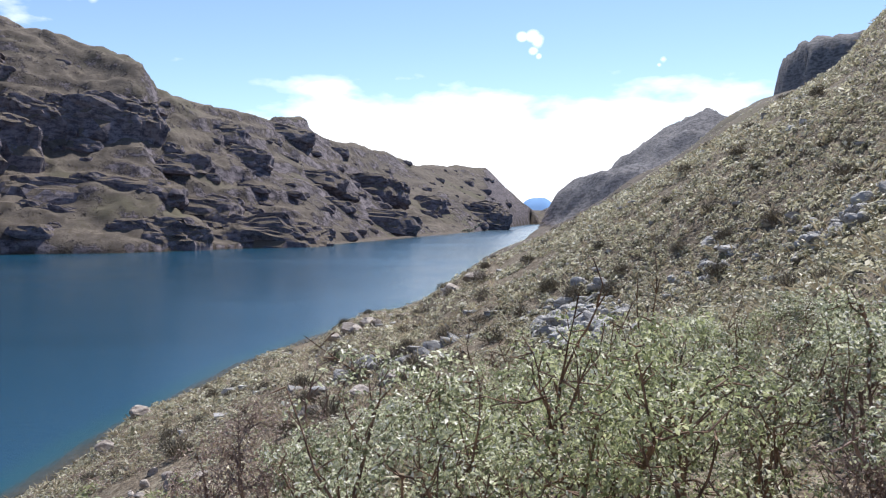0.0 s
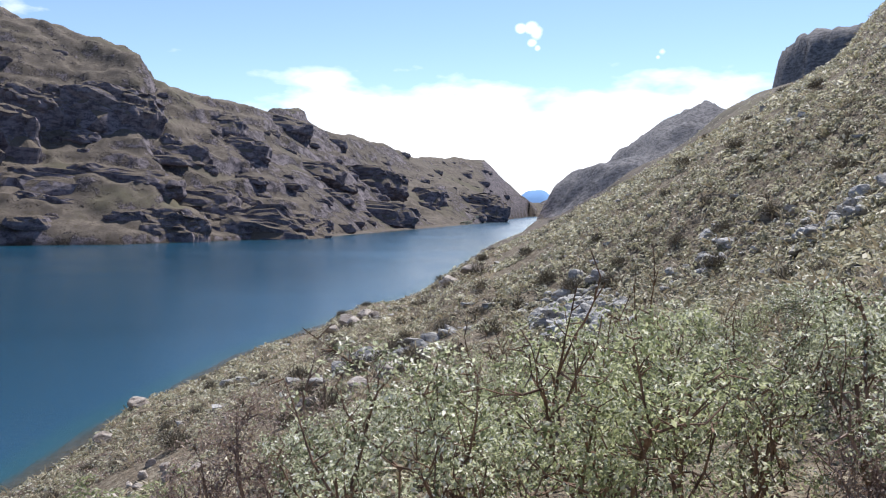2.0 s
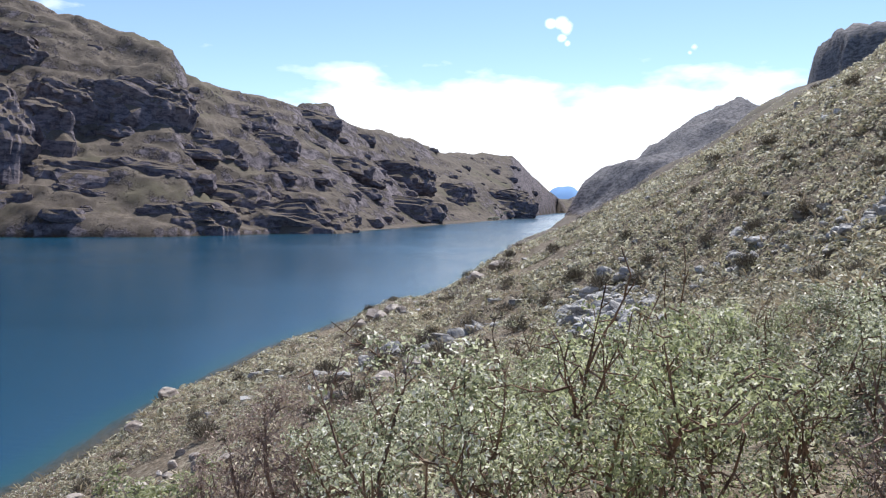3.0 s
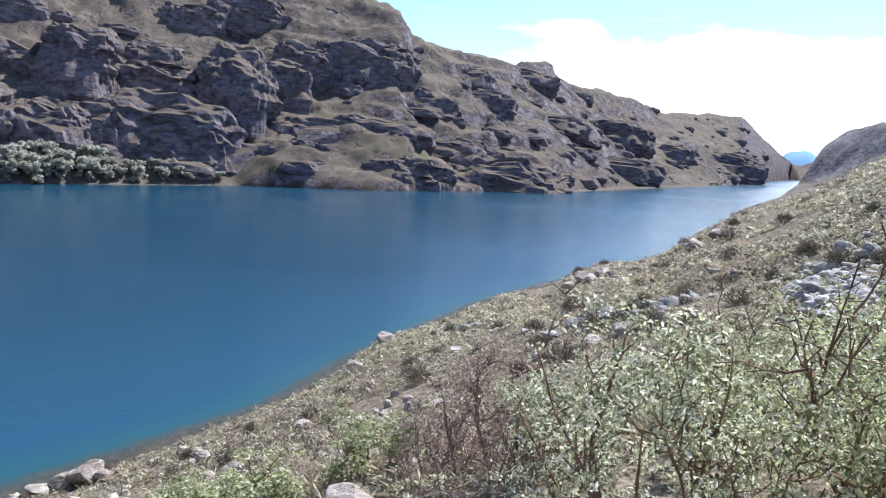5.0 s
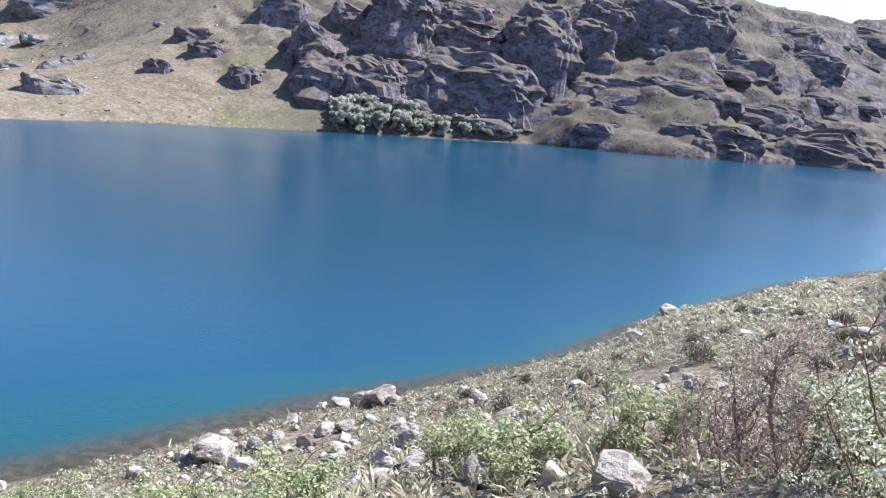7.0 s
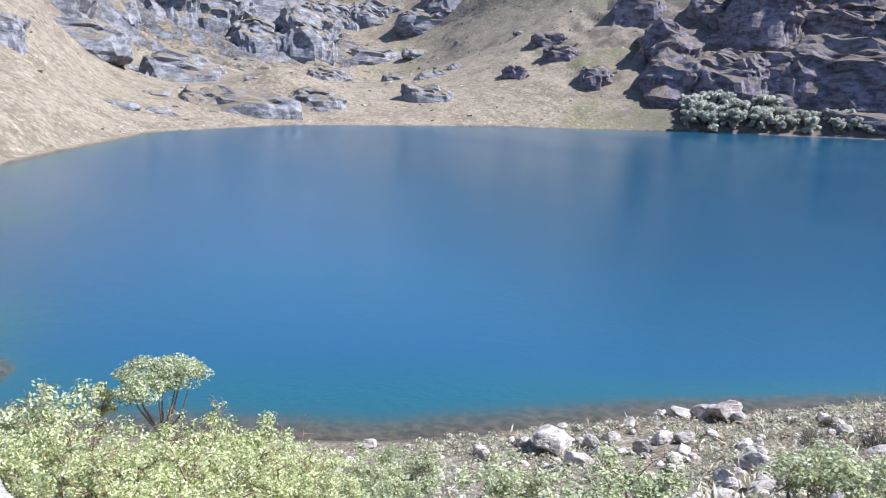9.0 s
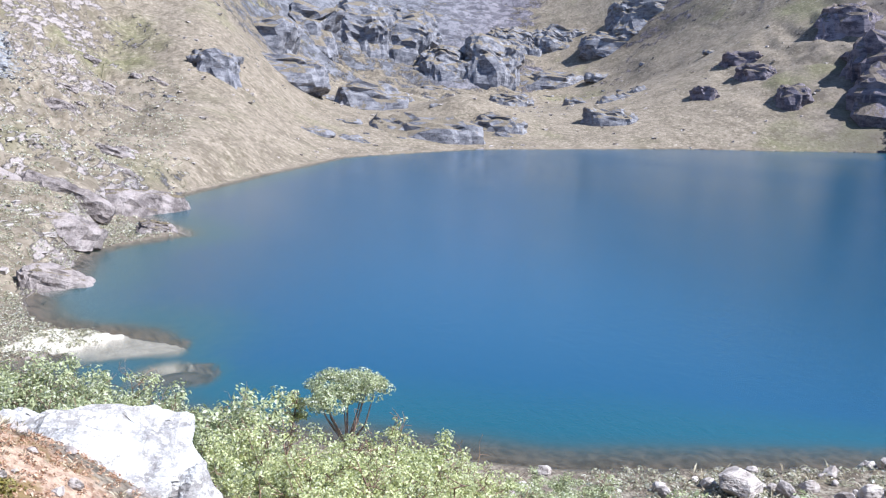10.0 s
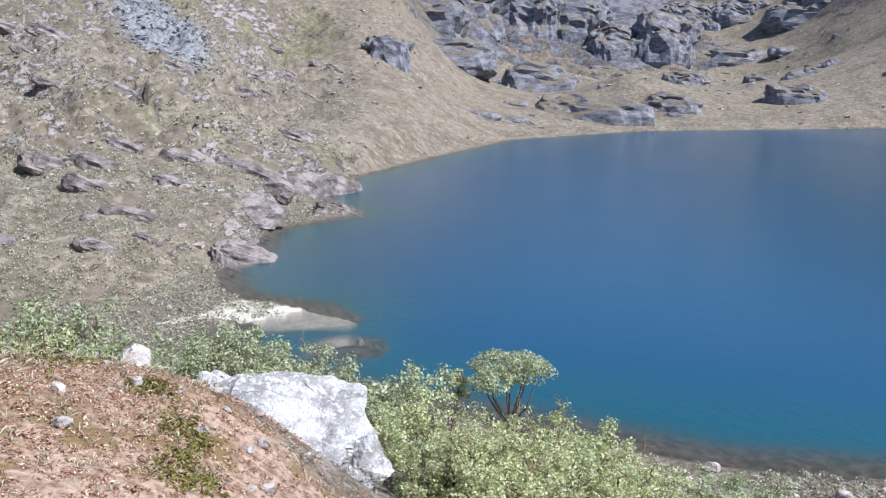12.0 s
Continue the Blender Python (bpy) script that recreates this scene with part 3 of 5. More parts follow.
def masks(x, y, z):
    """Where the ground is of which kind."""
    s = lake_distance(x, y)
    bearing, r = np.degrees(np.arctan2(x, y)), np.hypot(x, y)
    u = r / np.interp(bearing, RANGE[:, 0], RANGE[:, 1])
    across = np.maximum(smooth(0.80, 1.0, u) * (bearing < 8) * smooth(-138, -128, bearing), smooth(120, 200, r))
    patch = fractal(x, y, 85, 4)
    rock = 0.30 + 0.50 * patch + 0.03 * smooth(-54, -42, bearing) + 0.35 * smooth(6, 9, bearing) * smooth(250, 400, r) + 0.5 * smooth(7, 9, bearing) * smooth(600, 800, r)
    rock = rock + 0.13 * smooth(-20, -13, bearing) * (1 - smooth(4, 7, bearing))
    rock = rock - 0.16 * smooth(-97, -88, bearing) * (1 - smooth(-56, -48, bearing)) * (1 - smooth(300, 420, r))
    rock = rock + 0.6 * smooth(-97, -88, bearing) * (1 - smooth(-76, -69, bearing)) * smooth(300, 400, r)
    slab = fractal(x * 0.6 + y * 0.9, (y * 0.6 - x * 0.9) * 2.4, 22, 4, 0.6) * (1 - smooth(-102, -95, bearing)) * smooth(40, 55, r)
    rock = rock + (0.16 * smooth(62, 85, r) - 0.10) * (1 - smooth(-102, -95, bearing))
    rock = across * (rock + 0.75 * slab) + (1 - across) * (0.05 + 0.4 * patch)
    rock = rock + 0.5 * (1 - smooth(0.2, 1.6, s)) * (s > 0)
    straw = smooth(-150, -128, bearing) * (1 - smooth(-58, -47, bearing)) * across
    scree = np.exp(-(((bearing + 109.5 + 0.05 * (r - 150)) / 3.6) ** 2 + ((r - 165) / 30) ** 2)) * 0.85
    sand = 1.5 * np.exp(-((x + 40.9) / 2.3) ** 2 - ((y + 10.7) / 2.7) ** 2) + 0.62 * np.exp(-((((x + 38.4) * 0.55 - (y + 15.0) * 0.83) / 2.4) ** 2 + (((x + 38.4) * 0.83 + (y + 15.0) * 0.55) / 0.6) ** 2))
    sand = sand * smooth(-0.12, 0.0, z) + 1.0 * np.exp(-((x + 38.8) / 2.6) ** 2 - ((y + 7.8) / 3.2) ** 2) * (z < 0)
    heath = np.exp(-(((x + 4.6) / 3.2) ** 2 + ((y + 3.2) / 2.6) ** 2)) * 1.3
    # pale: the bank's paler rock, and painted haze on lake-head and up-valley rock
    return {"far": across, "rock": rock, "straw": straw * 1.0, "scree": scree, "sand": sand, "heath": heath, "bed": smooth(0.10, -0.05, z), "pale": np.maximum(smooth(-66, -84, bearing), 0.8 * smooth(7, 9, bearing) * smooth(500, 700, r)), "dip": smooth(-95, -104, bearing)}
# ---------- end of the shape of the land ----------


def grid_mesh(name, verts, rows, cols, closed):
    """A sheet of quads from rows x cols vertices."""
    i, j = np.meshgrid(np.arange(rows - 1), np.arange(cols if closed else cols - 1), indexing="ij")
    a, b = i * cols + j, i * cols + (j + 1) % cols
    quads = np.stack([a, b, b + cols, a + cols], -1).reshape(-1, 4)
    me = bpy.data.meshes.new(name)
    me.vertices.add(len(verts))
    me.vertices.foreach_set("co", verts.astype(np.float32).ravel())
    me.loops.add(quads.size)
    me.loops.foreach_set("vertex_index", quads.astype(np.int32).ravel())
    me.polygons.add(len(quads))
    me.polygons.foreach_set("loop_start", np.arange(0, quads.size, 4, dtype=np.int32))
    me.update(calc_edges=True)
    me.polygons.foreach_set("use_smooth", np.ones(len(quads), bool))
    return me


def build_ground():
    az = np.concatenate([np.arange(-128, 38, 0.225), np.arange(38, 232, 2.5)])
    rad = np.concatenate([[0.02], np.geomspace(0.6, 28, 80), np.arange(28.4, 60, 0.55), np.geomspace(60.8, 215, 84), np.arange(216, 600, 2.3), np.arange(603, 1010, 6), np.geomspace(1020, 1700, 44), np.geomspace(1760, 4700, 22)])
    A, D = np.meshgrid(np.radians(az), rad)
    x, y = (D * np.sin(A)).ravel() + 1.3 * np.exp(-D.ravel()), (D * np.cos(A)).ravel() - 1.5 * np.exp(-D.ravel())
    z = height(x, y)
    SHEET.update(az=az, rad=rad, z=z.reshape(len(rad), len(az)))
    me = grid_mesh("ground", np.stack([x, y, z], 1), len(rad), len(az), True)
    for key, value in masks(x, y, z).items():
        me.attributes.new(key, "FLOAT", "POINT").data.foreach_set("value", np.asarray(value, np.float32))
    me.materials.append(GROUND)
    return tagged(new("ground", me), "mountain valley ground of dry grass, heath and grey rock", "ground", kind="structure")


def build_water():
    az = np.arange(-130, 20, 0.7)
    rad = np.geomspace(15, 1150, 130)
    A, D = np.meshgrid(np.radians(az), rad)
    x, y = (D * np.sin(A)).ravel(), (D * np.cos(A)).ravel()
    depth = -height(x, y)
    me = grid_mesh("water", np.stack([x, y, np.zeros_like(x)], 1), len(rad), len(az), False)
    me.attributes.new("depth", "FLOAT", "POINT").data.foreach_set("value", depth.astype(np.float32))
    me.materials.append(WATER)
    ob = tagged(new("water", me), "deep blue mountain lake, lightly rippled, clear at the shore", "lake", kind="structure")
    ob.visible_shadow = False
    return ob


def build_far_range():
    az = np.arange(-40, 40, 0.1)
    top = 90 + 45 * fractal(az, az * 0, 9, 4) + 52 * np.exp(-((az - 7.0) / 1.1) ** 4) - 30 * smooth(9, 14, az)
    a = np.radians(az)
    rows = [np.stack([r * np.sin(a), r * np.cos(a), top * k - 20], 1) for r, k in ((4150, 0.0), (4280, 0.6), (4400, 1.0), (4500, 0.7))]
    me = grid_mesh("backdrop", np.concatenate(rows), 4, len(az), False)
    me.materials.append(FAR_HAZE_BLUE)
    tagged(new("backdrop", me), "far mountain range on the horizon, haze blue put into its colour", "mountain range", kind="structure")


build_ground()
build_water()
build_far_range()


# ---------- makers of plants and stones ----------
def mesh_of(name, verts, faces, material, smooth_faces=False):
    """A mesh from numpy arrays: verts, and a list of face arrays (triangles or quads)."""
    me = bpy.data.meshes.new(name)
    loops = np.concatenate([f.ravel() for f in faces])
    sizes = np.concatenate([np.full(len(f), f.shape[1]) for f in faces])
    me.vertices.add(len(verts))
    me.vertices.foreach_set("co", np.asarray(verts, np.float32).ravel())
    me.loops.add(len(loops))
    me.loops.foreach_set("vertex_index", loops.astype(np.int32))
    me.polygons.add(len(sizes))
    me.polygons.foreach_set("loop_start", np.concatenate([[0], np.cumsum(sizes)[:-1]]).astype(np.int32))
    me.update(calc_edges=True)
    me.polygons.foreach_set("use_smooth", np.full(len(sizes), smooth_faces))
    me.materials.append(material)
    return me


def part(name, me, parent, label=""):
    ob = new(name, me)
    ob.parent = parent
    if label:
        ob["label"] = label
    return ob


def unit(v):
    return v / (np.linalg.norm(v, axis=-1, keepdims=True) + 1e-9)


def tubes(segments, sides=4, thin=0.0):
    """Tapered tubes: segments of (start, end, start radius, end radius)."""
    verts, faces, n = [], [], 0
    ring = np.arange(sides) * 2 * np.pi / sides
    segments = [q for q in segments if q[2] > thin]
    for a, b, ra, rb in segments:
        a, b = np.asarray(a, float), np.asarray(b, float)
        axis = unit(b - a)
        p = unit(np.cross(axis, [0.3, 0.9, 0.2]))
        q = np.cross(axis, p)
        around = np.cos(ring)[:, None] * p + np.sin(ring)[:, None] * q
        verts += [a + around * ra, b + around * rb]
        k = np.arange(sides)
        faces.append(np.stack([n + k, n + (k + 1) % sides, n + sides + (k + 1) % sides, n + sides + k], 1))
        n += 2 * sides
    return np.concatenate(verts), [np.concatenate(faces)]


def leaves(at, size, rnd, out, slim=0.42, loose=0.6):
    """Folded leaves of four corners, one at each place, that face outwards and to the light."""
    n = len(at)
    face = unit(out + rnd.normal(size=(n, 3)) * loose + np.array([0, 0, 0.35]))
    d = unit(np.cross(face, rnd.normal(size=(n, 3))))
    side = np.cross(face, d)
    ln = size * rnd.uniform(0.6, 1.35, (n, 1))
    mid = at + face * ln * 0.10
    verts = np.stack([at - d * ln * 0.5, mid + side * ln * slim * 0.5, at + d * ln * 0.5, mid - side * ln * slim * 0.5], 1).reshape(-1, 3)
    k = np.arange(n)[:, None] * 4
    return verts, [k + np.array([[0, 1, 2, 3]])]


def blades(at, size, rnd, out, slim=0.12):
    """Grass blades that arch up and outwards."""
    n = len(at)
    d = unit(out + rnd.normal(size=(n, 3)) * 0.3 + np.array([0, 0, 0.8]))
    side = unit(np.cross(d, rnd.normal(size=(n, 3))))
    ln = size * rnd.uniform(0.6, 1.3, (n, 1))
    bend = unit(d * np.array([1, 1, 0.35]))
    mid = at + d * ln * 0.55
    verts = np.stack([at, mid + side * ln * slim * 0.5, mid + bend * ln * 0.45, mid - side * ln * slim * 0.5], 1).reshape(-1, 3)
    k = np.arange(n)[:, None] * 4
    return verts, [k + np.array([[0, 1, 2, 3]])]


def branching(rnd, tall, wide, stems=4, levels=3, lean=0.6, thick=0.035, flat=0.0, crook=0.25):
    """A shrub's wood: tapered, crooked segments, and the tips of its twigs."""
    segments, tips = [], []

    def grow(start, way, length, radius, level):
        pieces = 3 if level < levels else 2
        p = np.array(start, float)
        for i in range(pieces):
            way = unit(way + rnd.normal(size=3) * crook + np.array([0, 0, 0.10 - flat * level * 0.12]))
            q = p + way * length / pieces
            segments.append((p, q, radius * (1 - 0.22 * i), radius * (1 - 0.22 * (i + 1))))
            p = q
            if level >= levels - 1:
                tips.append(p.copy())
            if level < levels and (i > 0 or level > 0):
                for _ in range(rnd.integers(1, 3)):
                    turn = unit(way * 0.5 + unit(rnd.normal(size=3) * np.array([1, 1, 0.55 - 0.4 * flat])) * 0.95)
                    grow(p, turn, length * rnd.uniform(0.5, 0.78), radius * 0.55, level + 1)
    for i in range(stems):
        turn = 2 * np.pi * (i + rnd.uniform(-0.3, 0.3)) / stems
        way = unit(np.array([math.cos(turn) * lean * wide / tall, math.sin(turn) * lean * wide / tall, 1.0]))
        grow((0.05 * math.cos(turn), 0.05 * math.sin(turn), -0.15), way, tall * rnd.uniform(0.45, 0.62), thick * rnd.uniform(0.7, 1.2), 0)
    tips = np.array(tips)
    span = np.array([wide / 2, wide / 2, tall])
    scale = span / np.array([np.percentile(np.hypot(tips[:, 0], tips[:, 1]), 92), np.percentile(np.hypot(tips[:, 0], tips[:, 1]), 92), np.percentile(tips[:, 2], 97)])
    return [(a * scale, b * scale, ra, rb) for a, b, ra, rb in segments], tips * scale


def make_shrub(name, seed, tall, wide, leaf_mat, leaf_count, leaf, label, category="shrub", stems=4, bark=None, flat=0.0, spray=0.14, thick=0.035, levels=3, crook=0.25, slim=0.5, thin=0.006, loose=0.6, above=0.0, clump=26):
    rnd = np.random.default_rng(seed)
    segments, tips = branching(rnd, tall, wide, stems, levels=levels, flat=flat, thick=thick, crook=crook)
    base = tagged(new(name), label, category)
    part("wood", mesh_of(name + "_wood", *tubes(segments, 3 if leaf > 0.105 else 4, thin), bark or BARK), base, "crooked flaky-barked stems")
    if leaf_count:
        centre = np.array([0, 0, tall * 0.45])
        tips = tips[(tips[:, 2] > above * tall) & (tips[:, 2] < tall) & (np.hypot(tips[:, 0], tips[:, 1]) < wide * 0.52)]
        few = tips[rnd.permutation(len(tips))[:max(12, leaf_count // clump)]]
        per = max(1, leaf_count // len(few))
        hub = np.repeat(few, per, 0)
        off = rnd.normal(size=hub.shape)
        off = unit(off) * rnd.uniform(0.45, 1.05, (len(hub), 1)) * spray * np.array([1, 1, 0.72 - 0.3 * flat])
        out = unit(off) + 0.35 * unit(hub - centre)
        v, f = leaves(hub + off, leaf, rnd, out, slim, loose)
        part("crown", mesh_of(name + "_crown", v, f, leaf_mat), base)
    return base


def place(ob, x, y, turn=0.0, size=1.0, sink=0.05, squash=1.0):
    m = Matrix.Translation((x, y, ground_at(x, y) - sink)) @ pose(0, 0, 0, 0, 0, turn)
    ob.matrix_basis = m
    ob.scale = (size, size, size * squash)
    return ob


def copy_at(ob, x, y, turn=0.0, size=1.0, sink=0.05, squash=1.0):
    return place(copy_thing(ob, Matrix.Identity(4)), x, y, turn, size, sink, squash)


def stone_mesh(name, seed, material, detail=2, cuts=9, rough=0.10, smooth_faces=False, box=(1, 1, 1)):
    """A broken stone: a ball cut flat on many sides and roughened."""
    rnd = np.random.default_rng(seed)
    bm = bmesh.new()
    bmesh.ops.create_icosphere(bm, subdivisions=detail, radius=1.0)
    v = np.array([q.co[:] for q in bm.verts])
    for _ in range(cuts):
        n = unit(rnd.normal(size=3))
        d = rnd.uniform(0.48, 0.82)
        over = np.clip(v @ n - d, 0, None)
        v = v - over[:, None] * n * 0.94
    shift = rnd.uniform(0, 50, 3)
    for q, co in zip(bm.verts, v):
        p = Vector(co * 1.7 + shift)
        co = co * (1 + rough * noise.noise(p) + 0.5 * rough * noise.noise(p * 2.7) + 0.3 * rough * noise.noise(p * 6.5))
        q.co = Vector(co * np.array(box))
    me = bpy.data.meshes.new(name)
    for f in bm.faces:
        f.smooth = smooth_faces
    bm.to_mesh(me)
    bm.free()
    me.materials.append(material)
    return me


def put_stone(name, me, x, y, size, label, category, group, rnd, sink=0.35, z=None, tilt=14):
    ob = tagged(new(name, me), label, category, group)
    h = ground_at(x, y) if z is None else z
    sx, sy, sz = size
    ob.matrix_basis = Matrix.Translation((x, y, h + sz * (1 - 2 * sink) * 0.9)) @ pose(0, 0, 0, rnd.uniform(-tilt, tilt), rnd.uniform(-tilt, tilt), rnd.uniform(0, 360))
    ob.scale = size
    return ob


# ---------- crags and outcrops ----------
BALLS = {}


def ball(detail):
    """Corners and triangles of a geodesic ball."""
    if detail not in BALLS:
        bm = bmesh.new()
        bmesh.ops.create_icosphere(bm, subdivisions=detail, radius=1.0)
        BALLS[detail] = (np.array([q.co[:] for q in bm.verts]), np.array([[q.index for q in f.verts] for f in bm.faces]))
        bm.free()
    return BALLS[detail]


def solid_noise(p, size, octaves=3):
    q = p / size
    return (fractal(q[:, 0] + 3.1, q[:, 1] + q[:, 2] * 0.31, 1.0, octaves) + fractal(q[:, 1] - 8.7, q[:, 2] + q[:, 0] * 0.27, 1.0, octaves)
            + fractal(q[:, 2] + 5.9, q[:, 0] - q[:, 1] * 0.35, 1.0, octaves)) * 0.75


def crag_mesh(name, seed, wide, deep, tall, material, detail=4, bed=2.4, dip=0.12, square=0.60, cuts=5, rough=1.0, back=0.14):
    """A crag of rounded beds with upright joints, cut back on several sides."""
    rnd = np.random.default_rng(seed)
    v, f = ball(detail)
    v = np.sign(v) * np.abs(v) ** square
    for _ in range(cuts):
        n = unit(rnd.normal(size=3) * np.array([1, 1, 0.5]))
        v = v - np.clip(v @ n - rnd.uniform(0.80, 1.05), 0, None)[:, None] * n * 0.75
    p = v * np.array([wide, deep, tall]) / 2
    p[:, 1] += back * p[:, 2]
    side = unit(v * np.array([1, 1, 0.0]))
    q = p + rnd.uniform(0, 400, 3)
    layer = (p[:, 2] + dip * p[:, 0] + 0.9 * bed * solid_noise(q, 2.6 * bed)) / bed + rnd.uniform(0, 9)
    step = np.floor(layer).astype(int)
    inner = layer - step
    jut = PERM[(step * 37 + seed * 11) & 511] / 512
    joint_at = (p[:, 0] + 0.7 * p[:, 1] + bed * solid_noise(q + 70, 4 * bed)) / (bed * 2.3) + 0.31 * step
    block = np.floor(joint_at).astype(int)
    rift = np.abs(joint_at - block - 0.5)
    jut = jut + 0.8 * PERM[(block * 53 + step * 17 + seed) & 511] / 512
    out = bed * rough * (0.48 * (jut - 0.9) + 0.30 * np.sqrt(np.clip(np.sin(np.pi * np.clip(inner * 1.12, 0, 1)), 0, 1)) - 0.35 * smooth(0.40, 0.5, rift))
    p = p + side * out[:, None] * smooth(-1.0, -0.4, v[:, 2])[:, None]
    p = p + unit(v) * (1.2 * bed * rough * solid_noise(q, 2.4 * bed, 5) + 0.10 * tall * solid_noise(q + 30, tall * 0.6, 2))[:, None]
    return mesh_of(name, p, [f], material)


def put_crag(rows, material, label, group, name="crag", seed=300, bed=3.6, lean=5.0, proud=1.0, sink=0.0, back=0.14):
    """Crags by the middle of their foot, width and height of the face; their faces look down to the lake."""
    for i, (x, y, wide, tall) in enumerate(rows):
        deep = max(0.9 * wide, 1.9 * tall) * proud
        away = math.atan2(x, y)
        me = crag_mesh(name, seed + i, wide * 1.25, deep, tall * 2.0, material, 5 if wide > 21 and tall > 11 else 4, min(bed, tall * 0.22), back=back)
        ob = tagged(new(name, me), label, "rock", group)
        cx, cy = x + math.sin(away) * deep * 0.44, y + math.cos(away) * deep * 0.44
        ob.matrix_basis = Matrix.Translation((cx, cy, max(ground_at(x, y), 0.0) + tall * (0.02 - sink))) @ pose(0, 0, 0, -6, lean, -math.degrees(away))


def outcrops(count, bearings, reach, sizes, material, label, group, seed, lean, turn, patch=70, over=0.0, low=-0.16):
    """Low bedded slabs that stand out of the slope, longest along the beds."""
    name, pick_o = "rock_outcrop", random.Random(seed)
    meshes = [crag_mesh(name, seed + i, 2.0, 1.1, 0.62, material, 3, 0.19, 0.08, 0.7, 7, 0.8, 0.3) for i in range(6)]
    placed = 0
    while placed < count:
        b, u = pick_o.uniform(*bearings), pick_o.uniform(*reach)
        shore, crest = (float(np.interp(b, RANGE[:, 0], RANGE[:, k])) for k in (1, 2))
        r = shore + (crest - shore) * u
        x, y = r * math.sin(radians(b)), r * math.cos(radians(b))
        placed += 0.2
        if float(fractal(np.array([x + 40.0]), np.array([y]), patch, 3)[0]) < over or float(lake_distance(np.array(x), np.array(y))) < 2:
            continue
        placed += 0.8
        k = sizes[0] + (sizes[1] - sizes[0]) * pick_o.random() ** 1.8
        ob = tagged(new(name, meshes[pick_o.randrange(6)]), label, "rock", group)
        ob.matrix_basis = Matrix.Translation((x, y, ground_at(x, y) + low * k)) @ pose(0, 0, 0, pick_o.uniform(-14, 2), lean + pick_o.uniform(-5, 5), turn - b + pick_o.uniform(-14, 14))
        ob.scale = (k * pick_o.uniform(0.8, 1.6), k * pick_o.uniform(0.9, 1.4), k * pick_o.uniform(1.1, 2.0))


DARK_CRAG = "dark bedded crag standing out of the mountainside"
put_crag([(-166, 257, 22, 35), (-156, 276, 16, 18), (-173, 224, 44, 19), (-196, 193, 23, 15), (-190, 208, 16, 13), (-213, 228, 23, 23), (-197, 252, 40, 14), (-216, 299, 23, 12),
          (-140, 313, 41, 20), (-159, 298, 24, 14), (-198, 317, 32, 17), (-212, 267, 18, 8), (-259, 247, 21, 9)], CRAG, DARK_CRAG, "crags on the mountain", seed=300, back=0.18)
put_crag([(-67, 285, 44, 13), (-92, 257, 22, 12), (-134, 266, 34, 9), (-36, 425, 40, 9), (29, 645, 44, 14), (-13, 565, 30, 10), (-107, 373, 18, 8), (-96, 361, 24, 7), (-48, 482, 44, 12),
          (-153, 240, 21, 11), (-70, 404, 32, 7), (-95, 446, 34, 8), (-115, 322, 28, 8), (-115, 280, 34, 7), (-100, 294, 38, 6)], CRAG, DARK_CRAG, "crags on the mountain", seed=330, sink=0.18, back=0.55)
put_crag([(-258, 205, 16, 13), (-221, 188, 17, 16), (-203, 177, 17, 15), (-223, 160, 8, 8), (-248, 144, 7, 5), (-271, 172, 13, 5), (-253, 167, 12, 5), (-237, 225, 17, 10)],
         CRAG, "dark crag on a dry grass slope", "crags on the mountain", seed=360)
put_crag([(-402, 35, 34, 26), (-405, 61, 32, 30), (-382, 81, 25, 21), (-380, 101, 26, 28), (-215, 39, 28, 8), (-273, 28, 24, 10), (-445, 136, 26, 16), (-444, 160, 30, 14), (-381, 136, 36, 9),
          (-320, 95, 15, 6), (-231, 64, 15, 6), (-241, 106, 14, 6), (-253, -2, 26, 7), (-363, 12, 19, 16), (-404, 196, 37, 15), (-299, -5, 16, 13), (-404, 180, 33, 9), (-192, -16, 10, 8)],
         CRAG_HAZED, "crag in the hollow at the lake's head, tinted blue-grey for haze", "crags at the lake's head", seed=380, sink=0.16, back=0.30)
put_crag([(-86, -16, 9, 3.6), (-65, -18, 5, 1.8), (-52, -15, 4, 1.6), (-73, -12, 3, 1.2)], CRAG_BANK, "pale dipping rock slab at the water's edge", "slabs on the bank", seed=410, bed=0.5, lean=14, sink=0.32, back=0.5)
outcrops(120, (-50, 5), (0.03, 0.88), (2.2, 7.5), CRAG, "low bedded outcrop in the mountain grass", "outcrops on the mountain", 420, 6, 0, over=-0.12)
outcrops(75, (-15, 5), (0.03, 0.75), (1.6, 5.0), CRAG, "low bedded outcrop in the mountain grass", "outcrops on the mountain", 425, 6, 20, 60, -0.3)
outcrops(65, (-98, -56), (0.04, 0.85), (1.0, 6), CRAG_HAZED, "outcrop on the slope at the lake's head, tinted blue-grey for haze", "outcrops at the lake's head", 430, 8, 10, over=-0.05)
outcrops(60, (-126, -97), (0.02, 0.42), (0.7, 2.6), CRAG_BANK, "pale slab of dipping rock in the bank's grass", "slabs on the bank", 440, 24, 0, 22, -0.1)

